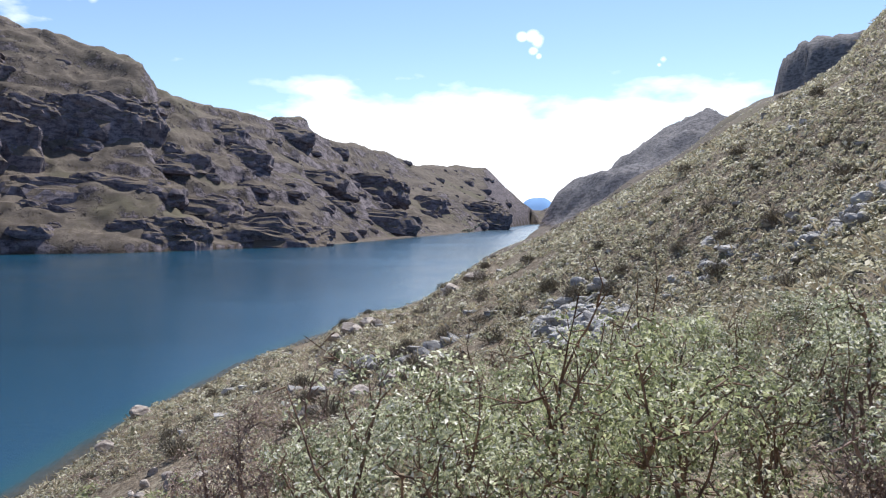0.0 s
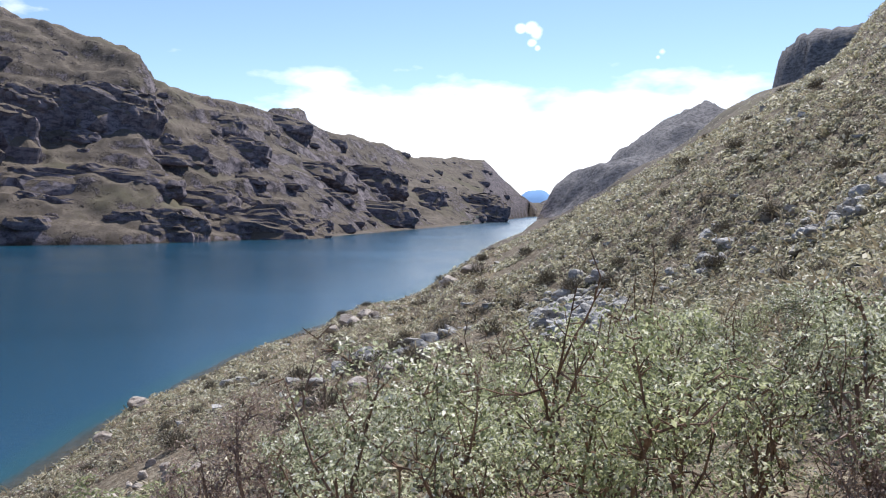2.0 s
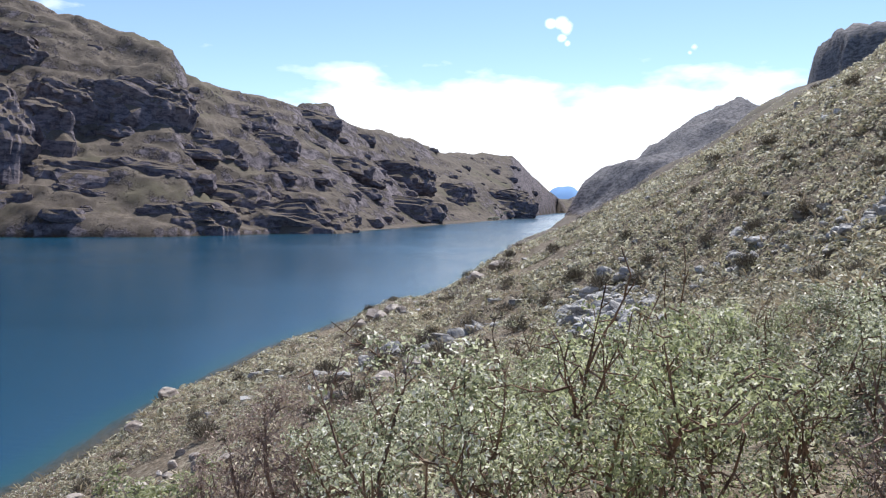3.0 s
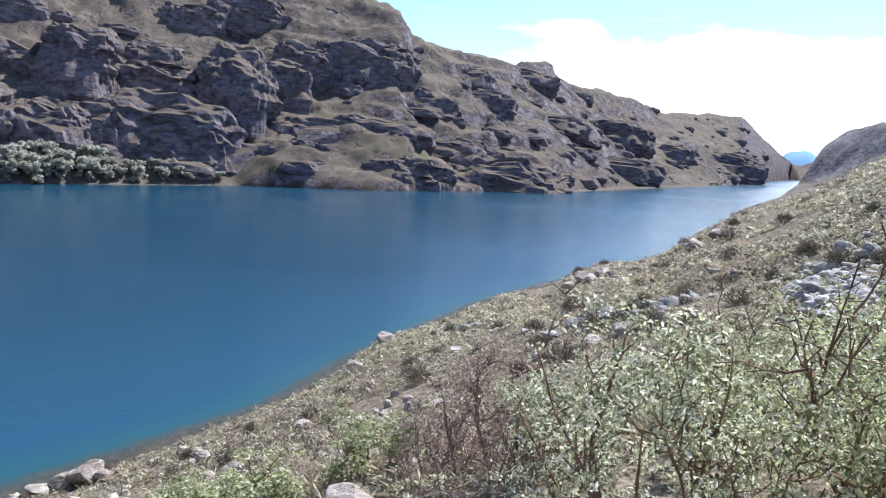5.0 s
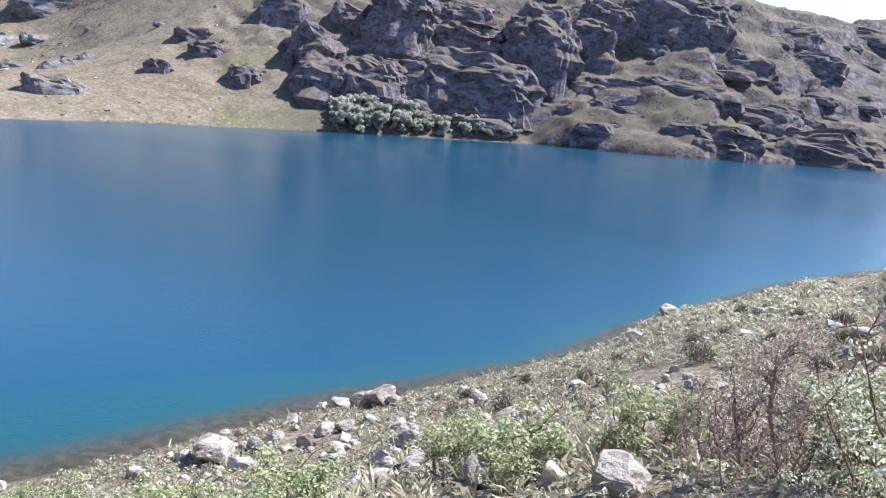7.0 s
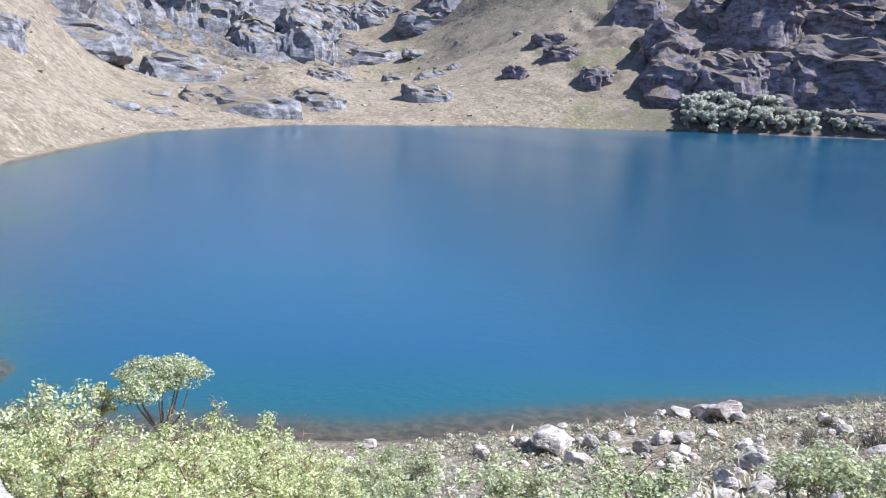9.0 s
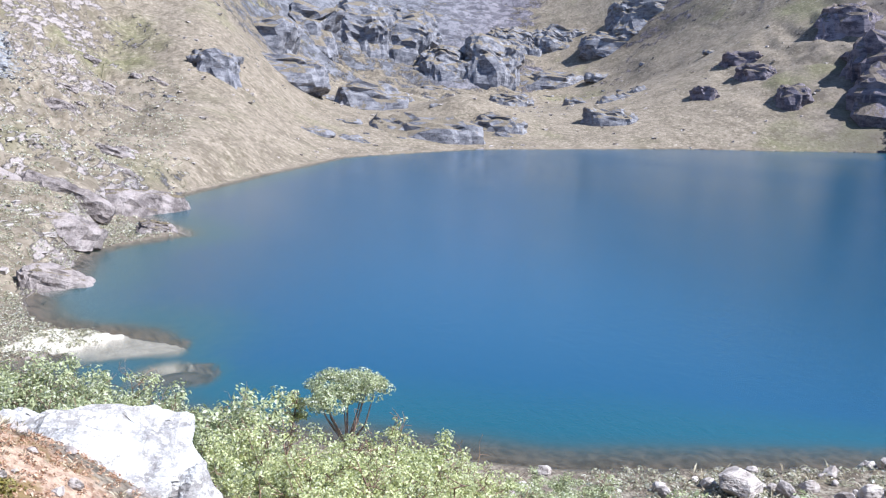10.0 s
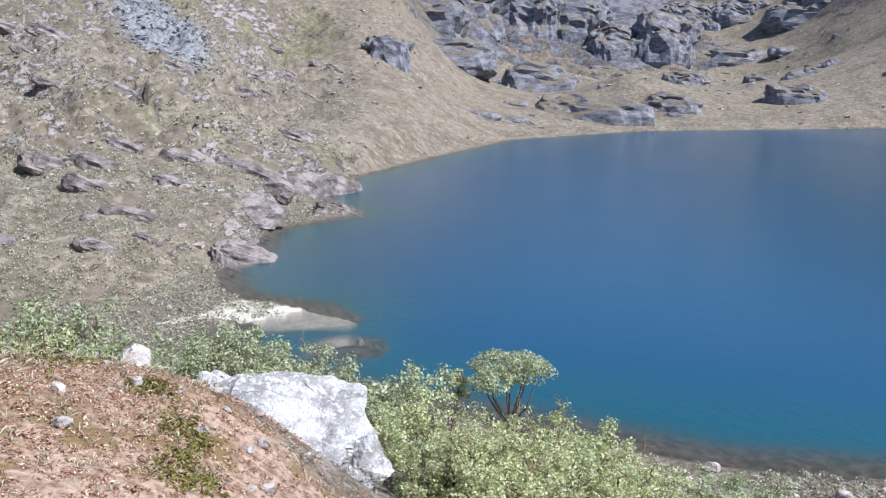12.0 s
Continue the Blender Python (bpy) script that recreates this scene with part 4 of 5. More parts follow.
# ---------- the white ledge and the boulders ----------
pick = random.Random(11)
ledge = tagged(new("rock_ledge"), "broad pale lichen-covered rock ledge over the slope", "rock")
ledge.matrix_basis = Matrix.Translation((-8.95, -2.45, 7.18))
part("top_slab", crag_mesh("top_slab", 505, 2.9, 2.3, 1.45, STONE_LEDGE, 5, 0.26, 0.10, 0.42, 12, 0.9, 0.10), ledge).matrix_basis = pose(-0.30, -0.38, 0.26, 9, 13, 104)
for name, seed, box, m in (("lower_slab", 509, (0.95, 0.95, 0.62), pose(0.55, 0.34, -0.02, 8, 14, 96)), ("edge_block", 514, (0.5, 0.55, 0.45), pose(-0.05, 1.0, 0.22, 4, 14, 110)),
                           ("foot_block", 517, (0.55, 0.5, 0.42), pose(1.15, 0.85, -0.35, -4, 12, 90))):
    part(name, stone_mesh(name, seed, STONE_LEDGE, 5, 18, 0.16, False, box), ledge).matrix_basis = m
BOULDERS = [stone_mesh("boulder", 20 + i, STONE, 4, 15, 0.10) for i in range(5)]
STONES = [stone_mesh("stone", 40 + i, STONE, 2, 8, 0.10) for i in range(5)]
GREYS = [stone_mesh("scree_stone", 60 + i, STONE_GREY, 2, 8, 0.10) for i in range(5)]
# by the water: place and half the width
for x, y, half in ((-19.5, 20.8, 0.64), (-20.6, 19.7, 0.46), (-20.1, 20.3, 0.46), (-19.0, 20.9, 0.44), (-19.8, 21.3, 0.40), (-21.3, 19.2, 0.30), (-19.4, 13.0, 0.92), (-18.9, 14.3, 0.50), (-20.5, 17.1, 0.34), (-20.9, 17.5, 0.22),
                   (-17.8, 17.2, 0.40), (-16.5, 15.8, 0.36), (-13.2, 15.3, 0.52), (-16.0, 17.8, 0.36), (-17.6, 15.3, 0.40), (-18.2, 16.5, 0.40), (-19.4, 15.4, 0.36), (-11.8, 12.6, 0.34), (-14.2, 16.4, 0.40),
                   (-8.7, 19.4, 0.44), (-7.2, 19.9, 0.38), (-6.5, 20.0, 0.30), (-6.4, 13.5, 0.26), (-19.6, 10.7, 0.34), (-17.6, 12.7, 0.50), (-22.4, 7.8, 0.26), (-16.9, 11.4, 0.30)):
    put_stone("boulder", BOULDERS[pick.randrange(5)], x, y, (half * pick.uniform(1.0, 1.25), half * pick.uniform(0.75, 1.0), half * pick.uniform(0.72, 0.95)),
              "pale angular boulder half sunk by the lake shore", "boulder", "boulders by the lake", pick, 0.27)
# close to the path and along the brow
for x, y, size in ((-5.9, 8.5, (0.52, 0.42, 0.40)), (-3.75, 7.9, (0.46, 0.42, 0.36)), (-4.8, 8.3, (0.30, 0.26, 0.24)), (-6.5, 8.9, (0.26, 0.22, 0.2)), (-8.5, -3.9, (0.24, 0.20, 0.22)), (-4.3, -2.2, (0.40, 0.30, 0.16)),
                   (-26.0, -4.2, (1.2, 0.8, 0.5)), (-5.9, 47.5, (0.9, 0.8, 0.42)), (-4.9, 48.5, (0.8, 0.7, 0.4)), (-6.6, 46.8, (0.7, 0.6, 0.36)), (-5.3, 46.4, (0.6, 0.6, 0.34)), (-4.2, 47.2, (0.5, 0.5, 0.3)), (1.9, 44.9, (1.3, 1.0, 0.4)), (0.5, 45.7, (1.1, 0.9, 0.45)),
                   (-1.8, 25.5, (0.60, 0.5, 0.4)), (-2.7, 24.9, (0.42, 0.4, 0.3)), (-4.2, 23.7, (0.42, 0.4, 0.3)), (-7.0, 19.9, (0.44, 0.4, 0.3)), (-0.7, 26.5, (0.42, 0.4, 0.3)), (-14.2, 31.7, (0.55, 0.5, 0.35)), (-15.0, 37.4, (0.6, 0.5, 0.35))):
    put_stone("boulder", BOULDERS[pick.randrange(5)], x, y, size, "pale weathered boulder half sunk in the slope", "boulder", "boulders on the slope", pick, 0.42 if size[2] < 0.2 else 0.25)
for _ in range(150):
    x, y = pick.uniform(-21.5, -8), pick.uniform(4, 24)
    if lake_distance(np.array(x), np.array(y)) < -0.5:
        continue
    k = pick.choice((0.12, 0.16, 0.22, 0.30))
    put_stone("stone", STONES[pick.randrange(5)], x, y, (k * pick.uniform(0.8, 1.5), k, k * 0.75), "pale broken stone on the lake shore", "stone", "stones on the shore", pick, 0.3, tilt=30)


def scree(cx, cy, wide, long, turn, count, low, high):
    for _ in range(count):
        a, b = pick.gauss(0, 0.42) * wide, pick.gauss(0, 0.42) * long
        c, n = math.cos(radians(turn)), math.sin(radians(turn))
        k = pick.uniform(low, high) * pick.choice((0.6, 0.8, 1.0))
        put_stone("scree_stone", GREYS[pick.randrange(5)], cx + a * c - b * n, cy + a * n + b * c, (k * pick.uniform(0.9, 1.6), k, k * 0.6),
                  "angular grey stone of a small rockfall", "stone", "rockfall stones", pick, 0.2, tilt=35)


scree(5.0, 28.2, 1.9, 4.4, -8, 190, 0.12, 0.42)
scree(-2.6, 29.6, 3.2, 1.3, 28, 60, 0.16, 0.5)
scree(9.6, 26.6, 2.6, 2.0, 35, 45, 0.10, 0.34)
scree(12.6, 23.0, 2.4, 2.4, 35, 45, 0.12, 0.40)

# ---------- shrubs ahead ----------
def limit(az):
    """How high over the eye's level the thicket's top reaches, by bearing."""
    return np.interp(az, [-18, -11, -7, -3, 1, 5, 9, 14, 20, 26, 32], [-18, -14.5, -12.5, -11, -9.4, -8.2, -8.2, -6.6, -5.6, -4.2, -3.2])


GREY_SHRUBS = [make_shrub("shrub", 100 + i, 2.2, 2.2, LEAF_FRESH if i == 3 else LEAF_GREY, 6200, 0.050, "silver-green leafy shrub with slender dark stems", stems=4 + i % 2) for i in range(4)]
FAR_GREY = [make_shrub("shrub", 110 + i, 2.2, 2.4, LEAF_GREY, 2000, 0.11, "silver-green leafy shrub with slender dark stems", stems=5, spray=0.2) for i in range(2)]
GREEN_SHRUBS = [make_shrub("shrub", 120 + i, 1.8, 2.2, LEAF_GREEN, 7000, 0.068, "dense yellow-green leafy shrub on the lake slope", stems=6) for i in range(3)]
spots = []
for ring, r in enumerate((4.8, 6.4, 8.2, 10.3, 12.8, 15.8)):
    step = (1.45 if r < 11 else 1.9) / r * 57.3
    az = -17 + (ring % 2) * step / 2
    while az < 36:
        spots.append((az + pick.uniform(-0.25, 0.25) * step, r * pick.uniform(0.93, 1.07)))
        az += step
used = {}
for az, r in spots:
    x, y = r * math.sin(radians(az)), r * math.cos(radians(az))
    tall = EYE + r * math.tan(radians(float(limit(az)) - pick.uniform(0, 3.2))) - ground_at(x, y)
    if tall < 0.5 or (-17 < az < -9.5 and r < 8.8):
        continue
    tall = min(tall, 2.9)
    source = GREY_SHRUBS[pick.randrange(4)] if r < 11.6 else FAR_GREY[pick.randrange(2)]
    k = tall / 2.2
    if source.name not in used:
        used[source.name] = 1
        ob = source
    else:
        ob = copy_thing(source, Matrix.Identity(4))
    place(ob, x, y, pick.uniform(0, 360), max(k, 0.62), 0.05, k / max(k, 0.62))
    tagged(ob, group="silver-green shrubs on the slope")

dead = make_shrub("dead_shrub", 140, 1.7, 2.1, LEAF_DEAD, 5600, 0.045, "half-dead reddish shrub with bare twisted branches", stems=5, bark=TWIG, levels=4, thick=0.05, crook=0.4, thin=0.0055, clump=9, spray=0.09, loose=1.2)
place(dead, -2.1, 8.7, 40)
for x, y, k in ((3.1, 5.1, 0.6), (4.2, 6.9, 0.6), (-3.2, 9.6, 0.7)):
    copy_at(dead, x, y, 90 * x, k)
bare_shrub = make_shrub("bare_shrub", 141, 1.8, 2.2, LEAF_GREY, 700, 0.05, "sparse bare-branched shrub with few leaves", stems=4, levels=4, thick=0.035, crook=0.35)
place(bare_shrub, 1.7, 20.5, 10)

# ---------- shrubs and the flat-topped tree by the bay ----------
def scatter(source, rows, group):
    for i, (x, y, k, squash) in enumerate(rows):
        one = source[i % len(source)]
        if one.name in used:
            one = copy_thing(one, Matrix.Identity(4))
        else:
            used[one.name] = 1
        place(one, x, y, pick.uniform(0, 360), k, 0.05, squash)
        tagged(one, group=group)


def plant(source, rows, group, tall, wide=1.0):
    """Shrubs at x, y with the height given; tall: the source's own height."""
    for i, (x, y, h) in enumerate(rows):
        one = source[i % len(source)]
        if one.name in used:
            one = copy_thing(one, Matrix.Identity(4))
        else:
            used[one.name] = 1
        k = h / tall
        flat_k = max(k, 0.75) * wide
        place(one, x, y, pick.uniform(0, 360), flat_k, 0.05, k / flat_k)
        tagged(one, group=group)


plant(GREEN_SHRUBS, [(-12.28, 0.24, 1.6), (-12.79, 1.3, 1.75), (-12.94, 2.7, 1.5), (-11.9, 1.8, 1.65), (-10.9, -0.35, 1.15), (-10.66, 0.5, 1.3), (-11.4, -0.6, 1.3), (-13.4, -0.8, 1.6), (-11.85, 2.92, 1.2), (-10.8, 1.2, 1.15), (-11.2, 0.2, 1.35), (-12.2, 1.0, 1.55),
                     (-13.9, 0.2, 1.45), (-14.2, 1.9, 1.3)], "yellow-green shrubs on the slope", 1.65, 1.1)
BAY_SHRUBS = [make_shrub("shrub", 150 + i, 2.3, 2.4, LEAF_BAY, 3500, 0.11, "grey-green shrub in a thicket by the bay", stems=5, spray=0.2) for i in range(3)]
plant(BAY_SHRUBS, [(-17.26, -1.4, 2.6), (-15.67, -2.27, 2.0), (-15.8, -0.34, 1.7), (-16.1, 2.3, 1.5), (-15.9, 3.2, 1.3), (-18.7, 1.83, 0.9), (-24.1, -7.9, 2.9), (-24.7, -5.7, 2.8), (-20.8, -8.3, 2.5),
                   (-20.0, -3.4, 2.6), (-20.2, -1.9, 2.4), (-18.3, 0.5, 1.0), (-14.3, -8.1, 2.5), (-16.6, -10.1, 2.7), (-13.2, -6.9, 1.7), (-10.7, -6.3, 0.9), (-18.6, -8.5, 2.4), (-18.0, 3.0, 0.9),
                   (-21.5, -6.1, 2.8), (-17.7, 7.4, 1.15), (-17.1, 6.0, 1.1), (-17.6, -4.4, 2.3), (-18.9, -5.6, 2.4), (-22.6, -4.4, 2.2), (-15.2, -4.6, 1.8), (-13.8, -3.6, 1.3), (-16.8, -6.6, 2.1),
                   (-15.4, 5.2, 1.2), (-13.4, 4.6, 1.1), (-12.0, 4.6, 0.9), (-9.2, 5.4, 1.3), (-8.0, 6.6, 1.2), (-6.6, 5.2, 1.0), (-7.0, 9.4, 1.1), (-5.4, 8.6, 1.2), (-4.4, 10.4, 1.2)],
      "thicket by the bay", 2.3)
def make_umbrella_tree(name, seed, tall, wide, deep, label):
    """A crooked trunk that forks below one flat crown."""
    rnd = np.random.default_rng(seed)
    base = tagged(new(name), label, "tree")
    n = 110
    turn, far = rnd.uniform(0, 2 * np.pi, n), np.sqrt(rnd.random(n)) * wide * 0.27
    lobe = np.array([(-0.27, 0.0, -0.10), (0.24, 0.14, 0.0), (0.10, -0.25, -0.22), (-0.05, 0.22, -0.06)])[np.arange(n) % 4] * np.array([wide, wide, deep])
    hubs = lobe + np.stack([far * np.cos(turn), far * np.sin(turn), tall - deep * 0.2 - deep * 0.5 * (far / (wide * 0.27)) ** 2], 1)
    fork = np.array([0.12, -0.05, tall * 0.42])
    segments = [((0, 0, -0.2), fork * np.array([0.3, 2, 0.5]), 0.11, 0.09), (fork * np.array([0.3, 2, 0.5]), fork, 0.09, 0.08)]
    for hub in hubs[:9]:
        mid = fork + (hub - fork) * 0.5 + rnd.normal(size=3) * 0.08 - np.array([0, 0, 0.06])
        segments += [(fork, mid, 0.045, 0.026), (mid, hub, 0.026, 0.008)]
    part("trunk", mesh_of(name + "_trunk", *tubes(segments, 5), TWIG), base, "crooked forking trunk")
    hub = np.repeat(hubs, 90, 0)
    off = unit(rnd.normal(size=hub.shape)) * rnd.uniform(0.5, 1.05, (len(hub), 1)) * np.array([0.27, 0.27, 0.17])
    v, f = leaves(hub + off, 0.075, rnd, unit(off) + np.array([0, 0, 0.3]), 0.6, 0.5)
    part("crown", mesh_of(name + "_crown", v, f, LEAF_FRESH), base, "flat dense green crown")
    return base


flat_tree = make_umbrella_tree("flat_topped_tree", 170, 3.62, 2.30, 0.72, "flat-topped crooked tree with a dense green crown")
place(flat_tree, -20.2, 1.2, 30, 1.0, 0.15)
small_tree = make_shrub("small_tree", 171, 2.8, 0.95, LEAF_GREEN, 1500, 0.09, "small round-topped tree beside the larger one", "tree", stems=1, flat=0.7, thick=0.06, spray=0.18, above=0.7)
place(small_tree, -20.8, -0.3, 80)

# ---------- dark cushions of shrub on the hillside ----------
def make_cushion(seed, tall, wide, count):
    """A dome of thin, upright, dull twigs."""
    rnd = np.random.default_rng(seed)
    base = tagged(new("cushion_shrub"), "low dark olive-brown cushion shrub on the hillside", "shrub")
    turn, up = rnd.uniform(0, 2 * np.pi, count), rnd.uniform(0.12, 1.0, count)
    flat_out = np.sqrt(1 - up * up)
    out = np.stack([np.cos(turn) * flat_out, np.sin(turn) * flat_out, up], 1)
    at = out * rnd.uniform(0.25, 0.72, (count, 1)) * np.array([wide / 2, wide / 2, tall * 0.8])
    v, f = blades(at, (0.34 - 0.00008 * count) * tall, rnd, out, 0.09 - 0.00002 * count)
    part("crown", mesh_of("cushion_crown", v, f, LEAF_DRAB), base)
    stems = [((0, 0, -0.1), o * np.array([wide * 0.36, wide * 0.36, tall * 0.55]), 0.02, 0.006) for o in out[:9]]
    part("wood", mesh_of("cushion_wood", *tubes(stems, 3), TWIG), base)
    return base


NEAR_CUSHIONS = [make_cushion(180 + i, 0.85, 1.25, 1700) for i in range(3)]
CUSHIONS = [make_cushion(190 + i, 0.85, 1.25, 480) for i in range(3)]
rows = [(x, y, half / 0.62, 1.0) for x, y, half in (
    (4.7, 33.7, 0.70), (9.3, 25.6, 0.62), (9.4, 30.1, 0.52), (10.6, 28.5, 0.56), (-3.1, 28.0, 0.85), (-4.8, 34.6, 0.70), (-4.8, 26.4, 0.60), (-11.2, 36.9, 0.60), (-1.6, 34.1, 0.50), (6.6, 30.0, 0.55), (11.7, 27.0, 0.60),
    (10.7, 36.4, 0.46), (18.7, 38.2, 0.66), (-10.5, 28.8, 0.50), (15.5, 29.2, 0.46), (2.8, 50.1, 0.52), (3.3, 32.1, 0.46), (7.4, 36.0, 0.46), (13.5, 32.9, 0.44), (-8.0, 33.9, 0.50), (-12.6, 24.1, 0.50),
    (-15.1, 24.2, 0.42), (-9.7, 26.5, 0.52), (-4.5, 22.0, 0.55), (-7.3, 27.7, 0.36), (-1.7, 30.0, 0.80), (-16.6, 22.4, 0.40))]
scatter(NEAR_CUSHIONS, rows, "cushion shrubs on the hillside")
rows = []
for _ in range(110):
    s_try, y = pick.uniform(3, 40), pick.uniform(16, 85)
    rows.append((s_try - 17 + 0.16 * max(0, y - 60), y, pick.uniform(0.5, 1.15), pick.uniform(0.7, 1.1)))
for _ in range(22):
    rows.append((pick.uniform(-19, -9), pick.uniform(14, 40), pick.uniform(0.35, 0.7), pick.uniform(0.7, 1.0)))
scatter(CUSHIONS, [q for q in rows if lake_distance(np.array(q[0]), np.array(q[1])) > 1.5], "cushion shrubs on the hillside")

# ---------- the wood on the far shore ----------
FAR_TREES = [make_shrub("thicket_tree", 200 + i, 5.0, 5.5, LEAF_PALE, 1200, 0.62, "pale grey-green tree of a dense shoreside thicket", "tree", stems=4, thick=0.12, spray=0.80, levels=2, slim=0.9, thin=0.05, clump=30, loose=0.7) for i in range(3)]
rows = []
for i in range(60):
    az = -47.3 + 13.0 * (i % 20) / 19 + pick.uniform(-0.35, 0.35)
    r = float(np.interp(az, RANGE[:, 0], RANGE[:, 1])) + (2.5, 6.0, 9.5)[i // 20] + pick.uniform(-1, 1)
    k = (1.15 if az < -42 else 0.8 if az < -37 else 0.6) * pick.uniform(0.8, 1.15)
    if i >= 40 and az > -42:
        continue
    rows.append((r * math.sin(radians(az)), r * math.cos(radians(az)), k, 0.95))
for i in range(9):
    az = 1.6 + 2.2 * i / 8
    r = float(np.interp(az, RANGE[:, 0], RANGE[:, 1])) - 30
    while lake_distance(np.array(r * math.sin(radians(az))), np.array(r * math.cos(radians(az)))) < 2.5:
        r += 1
    rows.append((r * math.sin(radians(az)), r * math.cos(radians(az)), pick.uniform(0.5, 0.8), 0.7))
scatter(FAR_TREES, rows, "thicket on the far shore")


# ---------- tussocks, cushions and grass without number ----------
def tuft_field(name, x, y, size, count, material, label, seed, slim=0.5, grass=False, leaf=0.62):
    rnd = np.random.default_rng(seed)
    at = np.repeat(np.stack([x, y, height(x, y)], 1), count, 0)
    k = np.repeat(size, count)[:, None]
    out = unit(rnd.normal(size=at.shape) * np.array([1, 1, 0.7]))
    out[:, 2] = np.abs(out[:, 2])
    if grass:
        v, f = blades(at + out * k * 0.12, k, rnd, out * np.array([1, 1, 0.2]), slim)
    else:
        v, f = leaves(at + out * k * 0.55, k * leaf, rnd, out, slim, 0.35)
    return tagged(new(name, mesh_of(name, v, f, material)), label, "grass", kind="stuff")


def near_slope(count, seed, az0, az1, r0, r1, power):
    rnd = np.random.default_rng(seed)
    r = (r0 ** power + (r1 ** power - r0 ** power) * rnd.random(count)) ** (1 / power)
    az = np.radians(rnd.uniform(az0, az1, count))
    x, y = r * np.sin(az), r * np.cos(az)
    s = lake_distance(x, y)
    keep = (s > 0.15) & (s < 160) & (fractal(x, y, 9, 3) > -0.28)
    return x[keep], y[keep], rnd


x, y, rnd = near_slope(7600, 1, -66, 33, 8, 42, 1.3)
tuft_field("rosette_plants", x, y, rnd.uniform(0.14, 0.36, len(x)), 16, LEAF_TUFT, "pale yellow-green rosette plants close to the path", 2, leaf=0.40)
x, y, rnd = near_slope(13000, 13, -40, 33, 34, 260, 0.7)
tuft_field("rosette_tufts", x, y, rnd.uniform(0.25, 0.60, len(x)), 9, LEAF_TUFT, "pale yellow-green rosette plants covering the hillside", 14, leaf=0.48)
x, y, rnd = near_slope(7500, 17, 4, 35, 17, 75, 0.9)
tuft_field("pale_rosettes", x, y, rnd.uniform(0.26, 0.50, len(x)), 11, LEAF_TUFT, "pale rosette plants thick on the upper hillside", 18, leaf=0.42)
x, y, rnd = near_slope(8000, 3, -60, 33, 9, 110, 0.8)
tuft_field("straw_tussocks", x, y, rnd.uniform(0.22, 0.45, len(x)), 9, LEAF_STRAW, "dry straw-coloured tussock grass on the hillside", 4, 0.12, True)
x, y, rnd = near_slope(8500, 5, -60, 33, 10, 120, 0.9)
tuft_field("dark_heath", x, y, rnd.uniform(0.18, 0.4, len(x)), 10, LEAF_DRAB, "dark brown heath plants between the tufts", 6, leaf=0.4)
x, y, rnd = near_slope(15000, 7, -124, -99, 25, 80, 1.2)
tuft_field("bank_tufts", x, y, rnd.uniform(0.20, 0.44, len(x)), 7, LEAF_TUFT, "pale tufts on the bank across the bay", 8, leaf=0.42)
x, y, rnd = near_slope(5500, 15, -127, -97, 70, 190, 1.2)
tuft_field("far_bank_tufts", x, y, rnd.uniform(0.35, 0.8, len(x)), 6, LEAF_TUFT, "pale and dark tufts high on the bank", 16, leaf=0.5)
x, y, rnd = near_slope(3600, 9, -130, -72, 4.5, 24, 0.9)
keep = np.hypot(x + 8.9, y + 1.9) > 1.3
tuft_field("slope_grass", x[keep], y[keep], (rnd.uniform(0.3, 1.0, len(x)) * np.clip(np.hypot(x, y) * 0.016, 0.07, 0.2))[keep], 11, LEAF_STRAW, "dry straw grass on the slope below the path", 10, 0.10, True)


def heath_patch(count, seed, material, name, label, cx, cy, wide, long, low, high):
    rnd = np.random.default_rng(seed)
    x, y = cx + rnd.normal(size=count) * wide, cy + rnd.normal(size=count) * long
    keep = np.hypot((x + 9.1) / 1.1, (y + 1.6) / 1.3) > 0.72
    return tuft_field(name, x[keep], y[keep], rnd.uniform(low, high, count)[keep], 10, material, label, seed + 1, 0.45)


heath_patch(4800, 31, LEAF_RUST, "rusty_heath", "rust-brown cushion heath on the slope", -6.3, -3.4, 1.9, 1.2, 0.022, 0.065)
for cx, cy, wide, long in ((-5.6, -2.3, 0.16, 0.12), (-6.5, -2.7, 0.14, 0.10), (-7.4, -4.2, 0.30, 0.22), (-7.1, -3.2, 0.12, 0.10), (-6.0, -2.5, 0.3, 0.06)):
    heath_patch(110, int(40 - 10 * cx), LEAF_MOSS, "moss_cushion", "dark olive moss cushion in the heath", cx, cy, wide, long, 0.04, 0.08)
for _ in range(34):
    x, y = pick.gauss(-7.6, 0.9), pick.gauss(-2.7, 0.6)
    k = pick.uniform(0.025, 0.075)
    put_stone("pebble", STONES[pick.randrange(5)], x, y, (k * 1.3, k, k * 0.8), "small white stone lying in the heath", "stone", "stones in the heath", pick, 0.2, tilt=30)
FRESH_GRASS = [make_shrub("low_shrub", 220, 0.6, 0.9, LEAF_GREEN, 1600, 0.07, "low yellow-green herb clump on the slope", stems=9, levels=2, spray=0.10)]
plant(FRESH_GRASS, [(-9.6, -5.6, 0.6), (-10.2, -6.4, 0.7), (-8.8, -5.2, 0.45), (-11.4, -7.4, 0.7)], "herb clumps on the slope", 0.6)


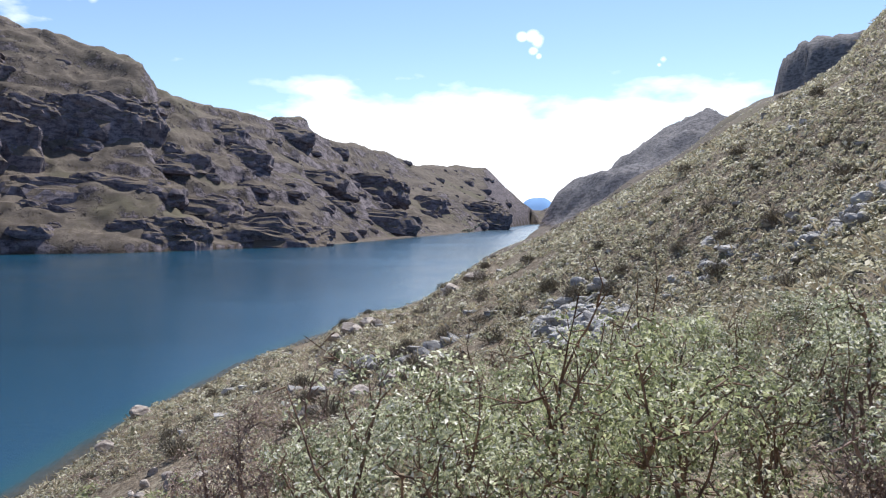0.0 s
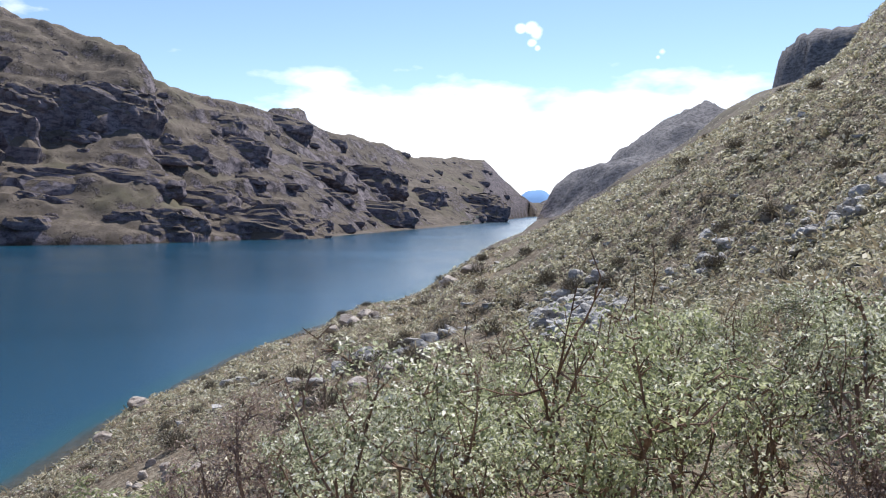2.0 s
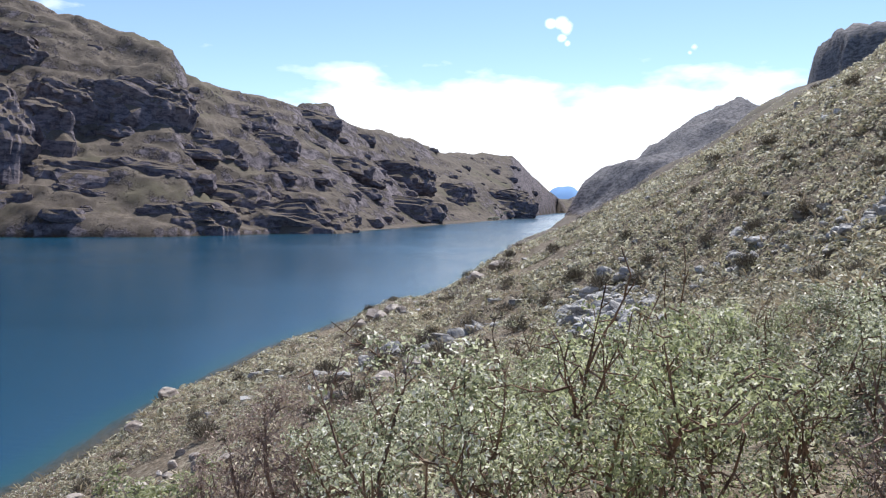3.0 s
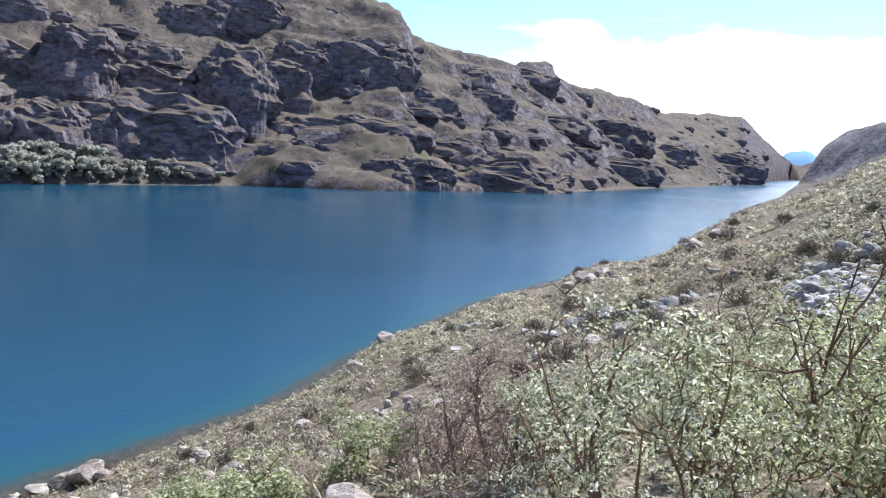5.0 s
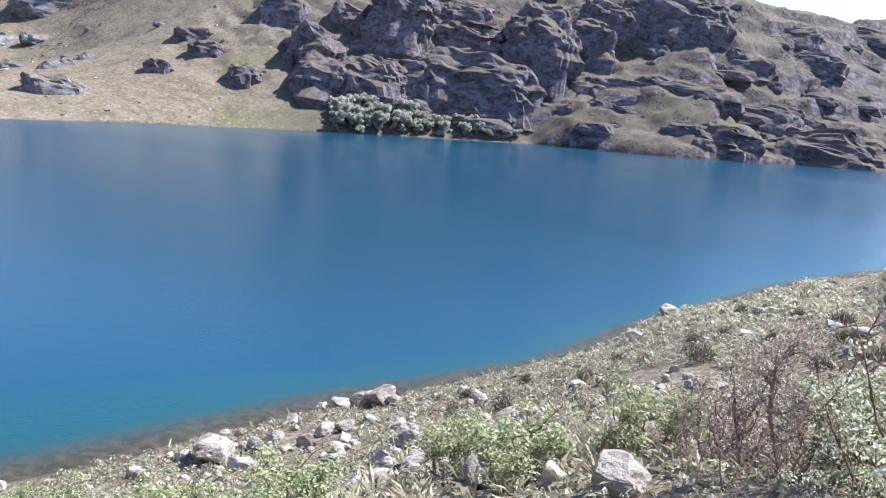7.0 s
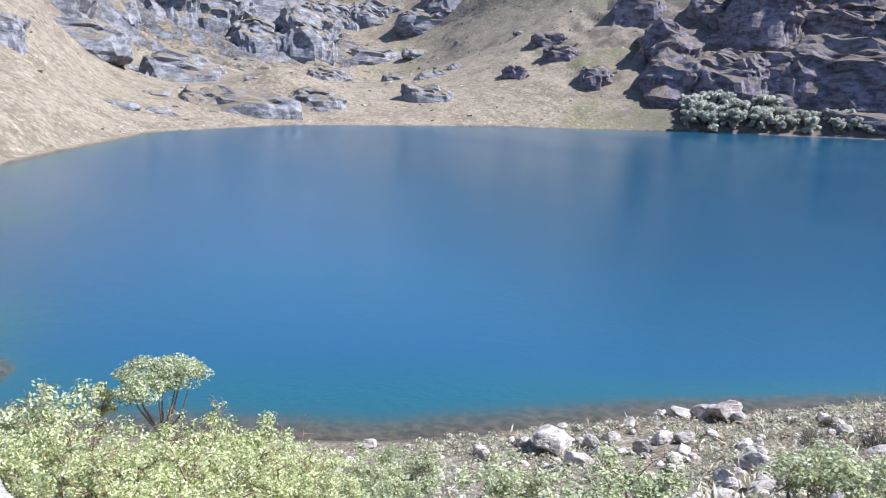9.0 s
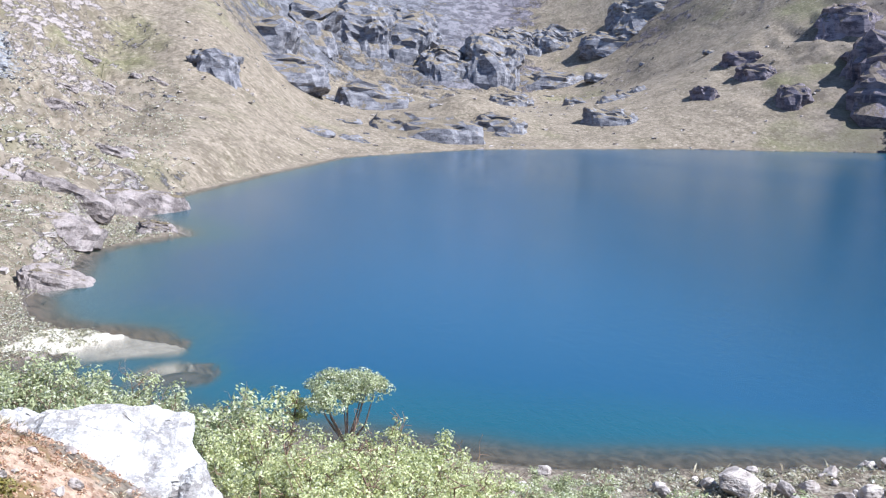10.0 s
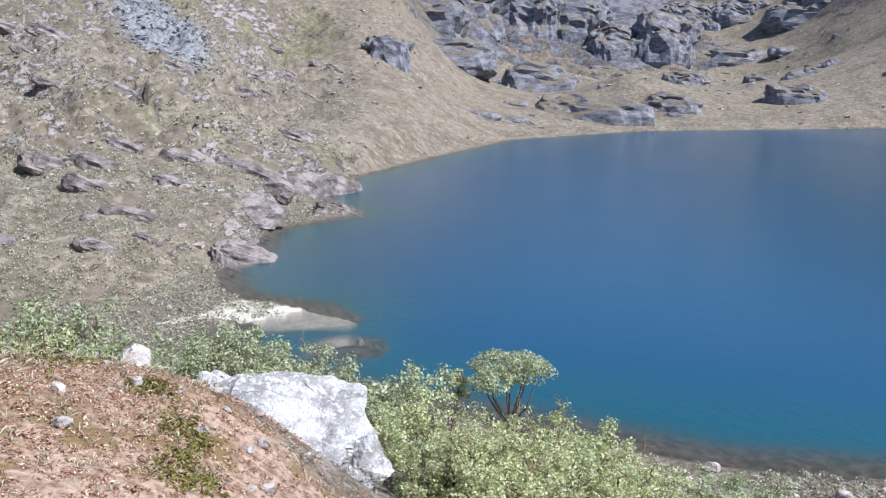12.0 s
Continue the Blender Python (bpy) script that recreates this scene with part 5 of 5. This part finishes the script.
def stone_field(name, az0, az1, r0, r1, count, low, high, material, label, seed, keep_over=0.35):
    """Loose stones without number, joined."""
    rnd = np.random.default_rng(seed)
    az, r = np.radians(rnd.uniform(az0, az1, count)), rnd.uniform(r0, r1, count)
    x, y = r * np.sin(az), r * np.cos(az)
    z = height(x, y)
    keep = masks(x, y, z)["scree"] > keep_over * rnd.uniform(0.6, 1.6, count) if keep_over else (z > 0.2) & (fractal(x, y, 18, 3) > rnd.uniform(-0.3, 0.5, count))
    x, y, z = x[keep], y[keep], z[keep]
    ball = np.array([(-1, -1, -1), (1, -1, -1), (1, 1, -1), (-1, 1, -1), (-1, -1, 1), (1, -1, 1), (1, 1, 1), (-1, 1, 1)], float) * 0.62
    quad = np.array([(0, 3, 2, 1), (4, 5, 6, 7), (0, 1, 5, 4), (1, 2, 6, 5), (2, 3, 7, 6), (3, 0, 4, 7)])
    n = len(x)
    k = rnd.uniform(low, high, (n, 1, 1)) * rnd.uniform(0.6, 1.4, (n, 1, 3)) * np.array([1.2, 1.0, 0.5])
    v = (ball[None] + rnd.normal(size=(n, 8, 3)) * 0.22) * k
    turn = rnd.uniform(0, 6.28, n)
    c, q = np.cos(turn)[:, None], np.sin(turn)[:, None]
    v = np.stack([v[..., 0] * c - v[..., 1] * q, v[..., 0] * q + v[..., 1] * c + v[..., 2] * 0.3, v[..., 2]], -1)
    v = v + np.stack([x, y, z], 1)[:, None] + k * np.array([0, 0, 0.2])
    f = (quad[None] + 8 * np.arange(n)[:, None, None]).reshape(-1, 4)
    return tagged(new(name, mesh_of(name, v.reshape(-1, 3), [f], material)), label, "stones", kind="stuff")


stone_field("bank_scree", -122, -98, 95, 240, 9000, 0.15, 0.5, STONE_SCREE, "blue-grey scree of loose stones on the bank", 51)
stone_field("slope_stones", -100, -52, 150, 420, 1500, 0.2, 0.8, STONE, "scattered grey stones on the dry grass slopes", 52, 0)
stone_field("bank_stones", -127, -96, 44, 170, 1600, 0.10, 0.45, STONE, "pale stones scattered on the bank", 53, 0)
stone_field("hill_stones", -20, 32, 30, 120, 900, 0.08, 0.35, STONE_GREY, "grey stones between the hillside tufts", 54, 0)

# pale tufts close over the shore
x, y, rnd = near_slope(7500, 63, -68, -14, 12, 42, 1.3)
tuft_field("shore_tufts", x, y, rnd.uniform(0.16, 0.34, len(x)), 9, LEAF_TUFT, "pale straw-coloured tufts over the lake shore", 64, leaf=0.42)
# withered heath on the lower slope ahead
x, y, rnd = near_slope(3300, 61, -34, -4, 11, 34, 1.2)
tuft_field("withered_heath", x, y, rnd.uniform(0.14, 0.34, len(x)), 12, LEAF_DEAD, "withered pink-brown heath on the lower slope", 62, leaf=0.32)
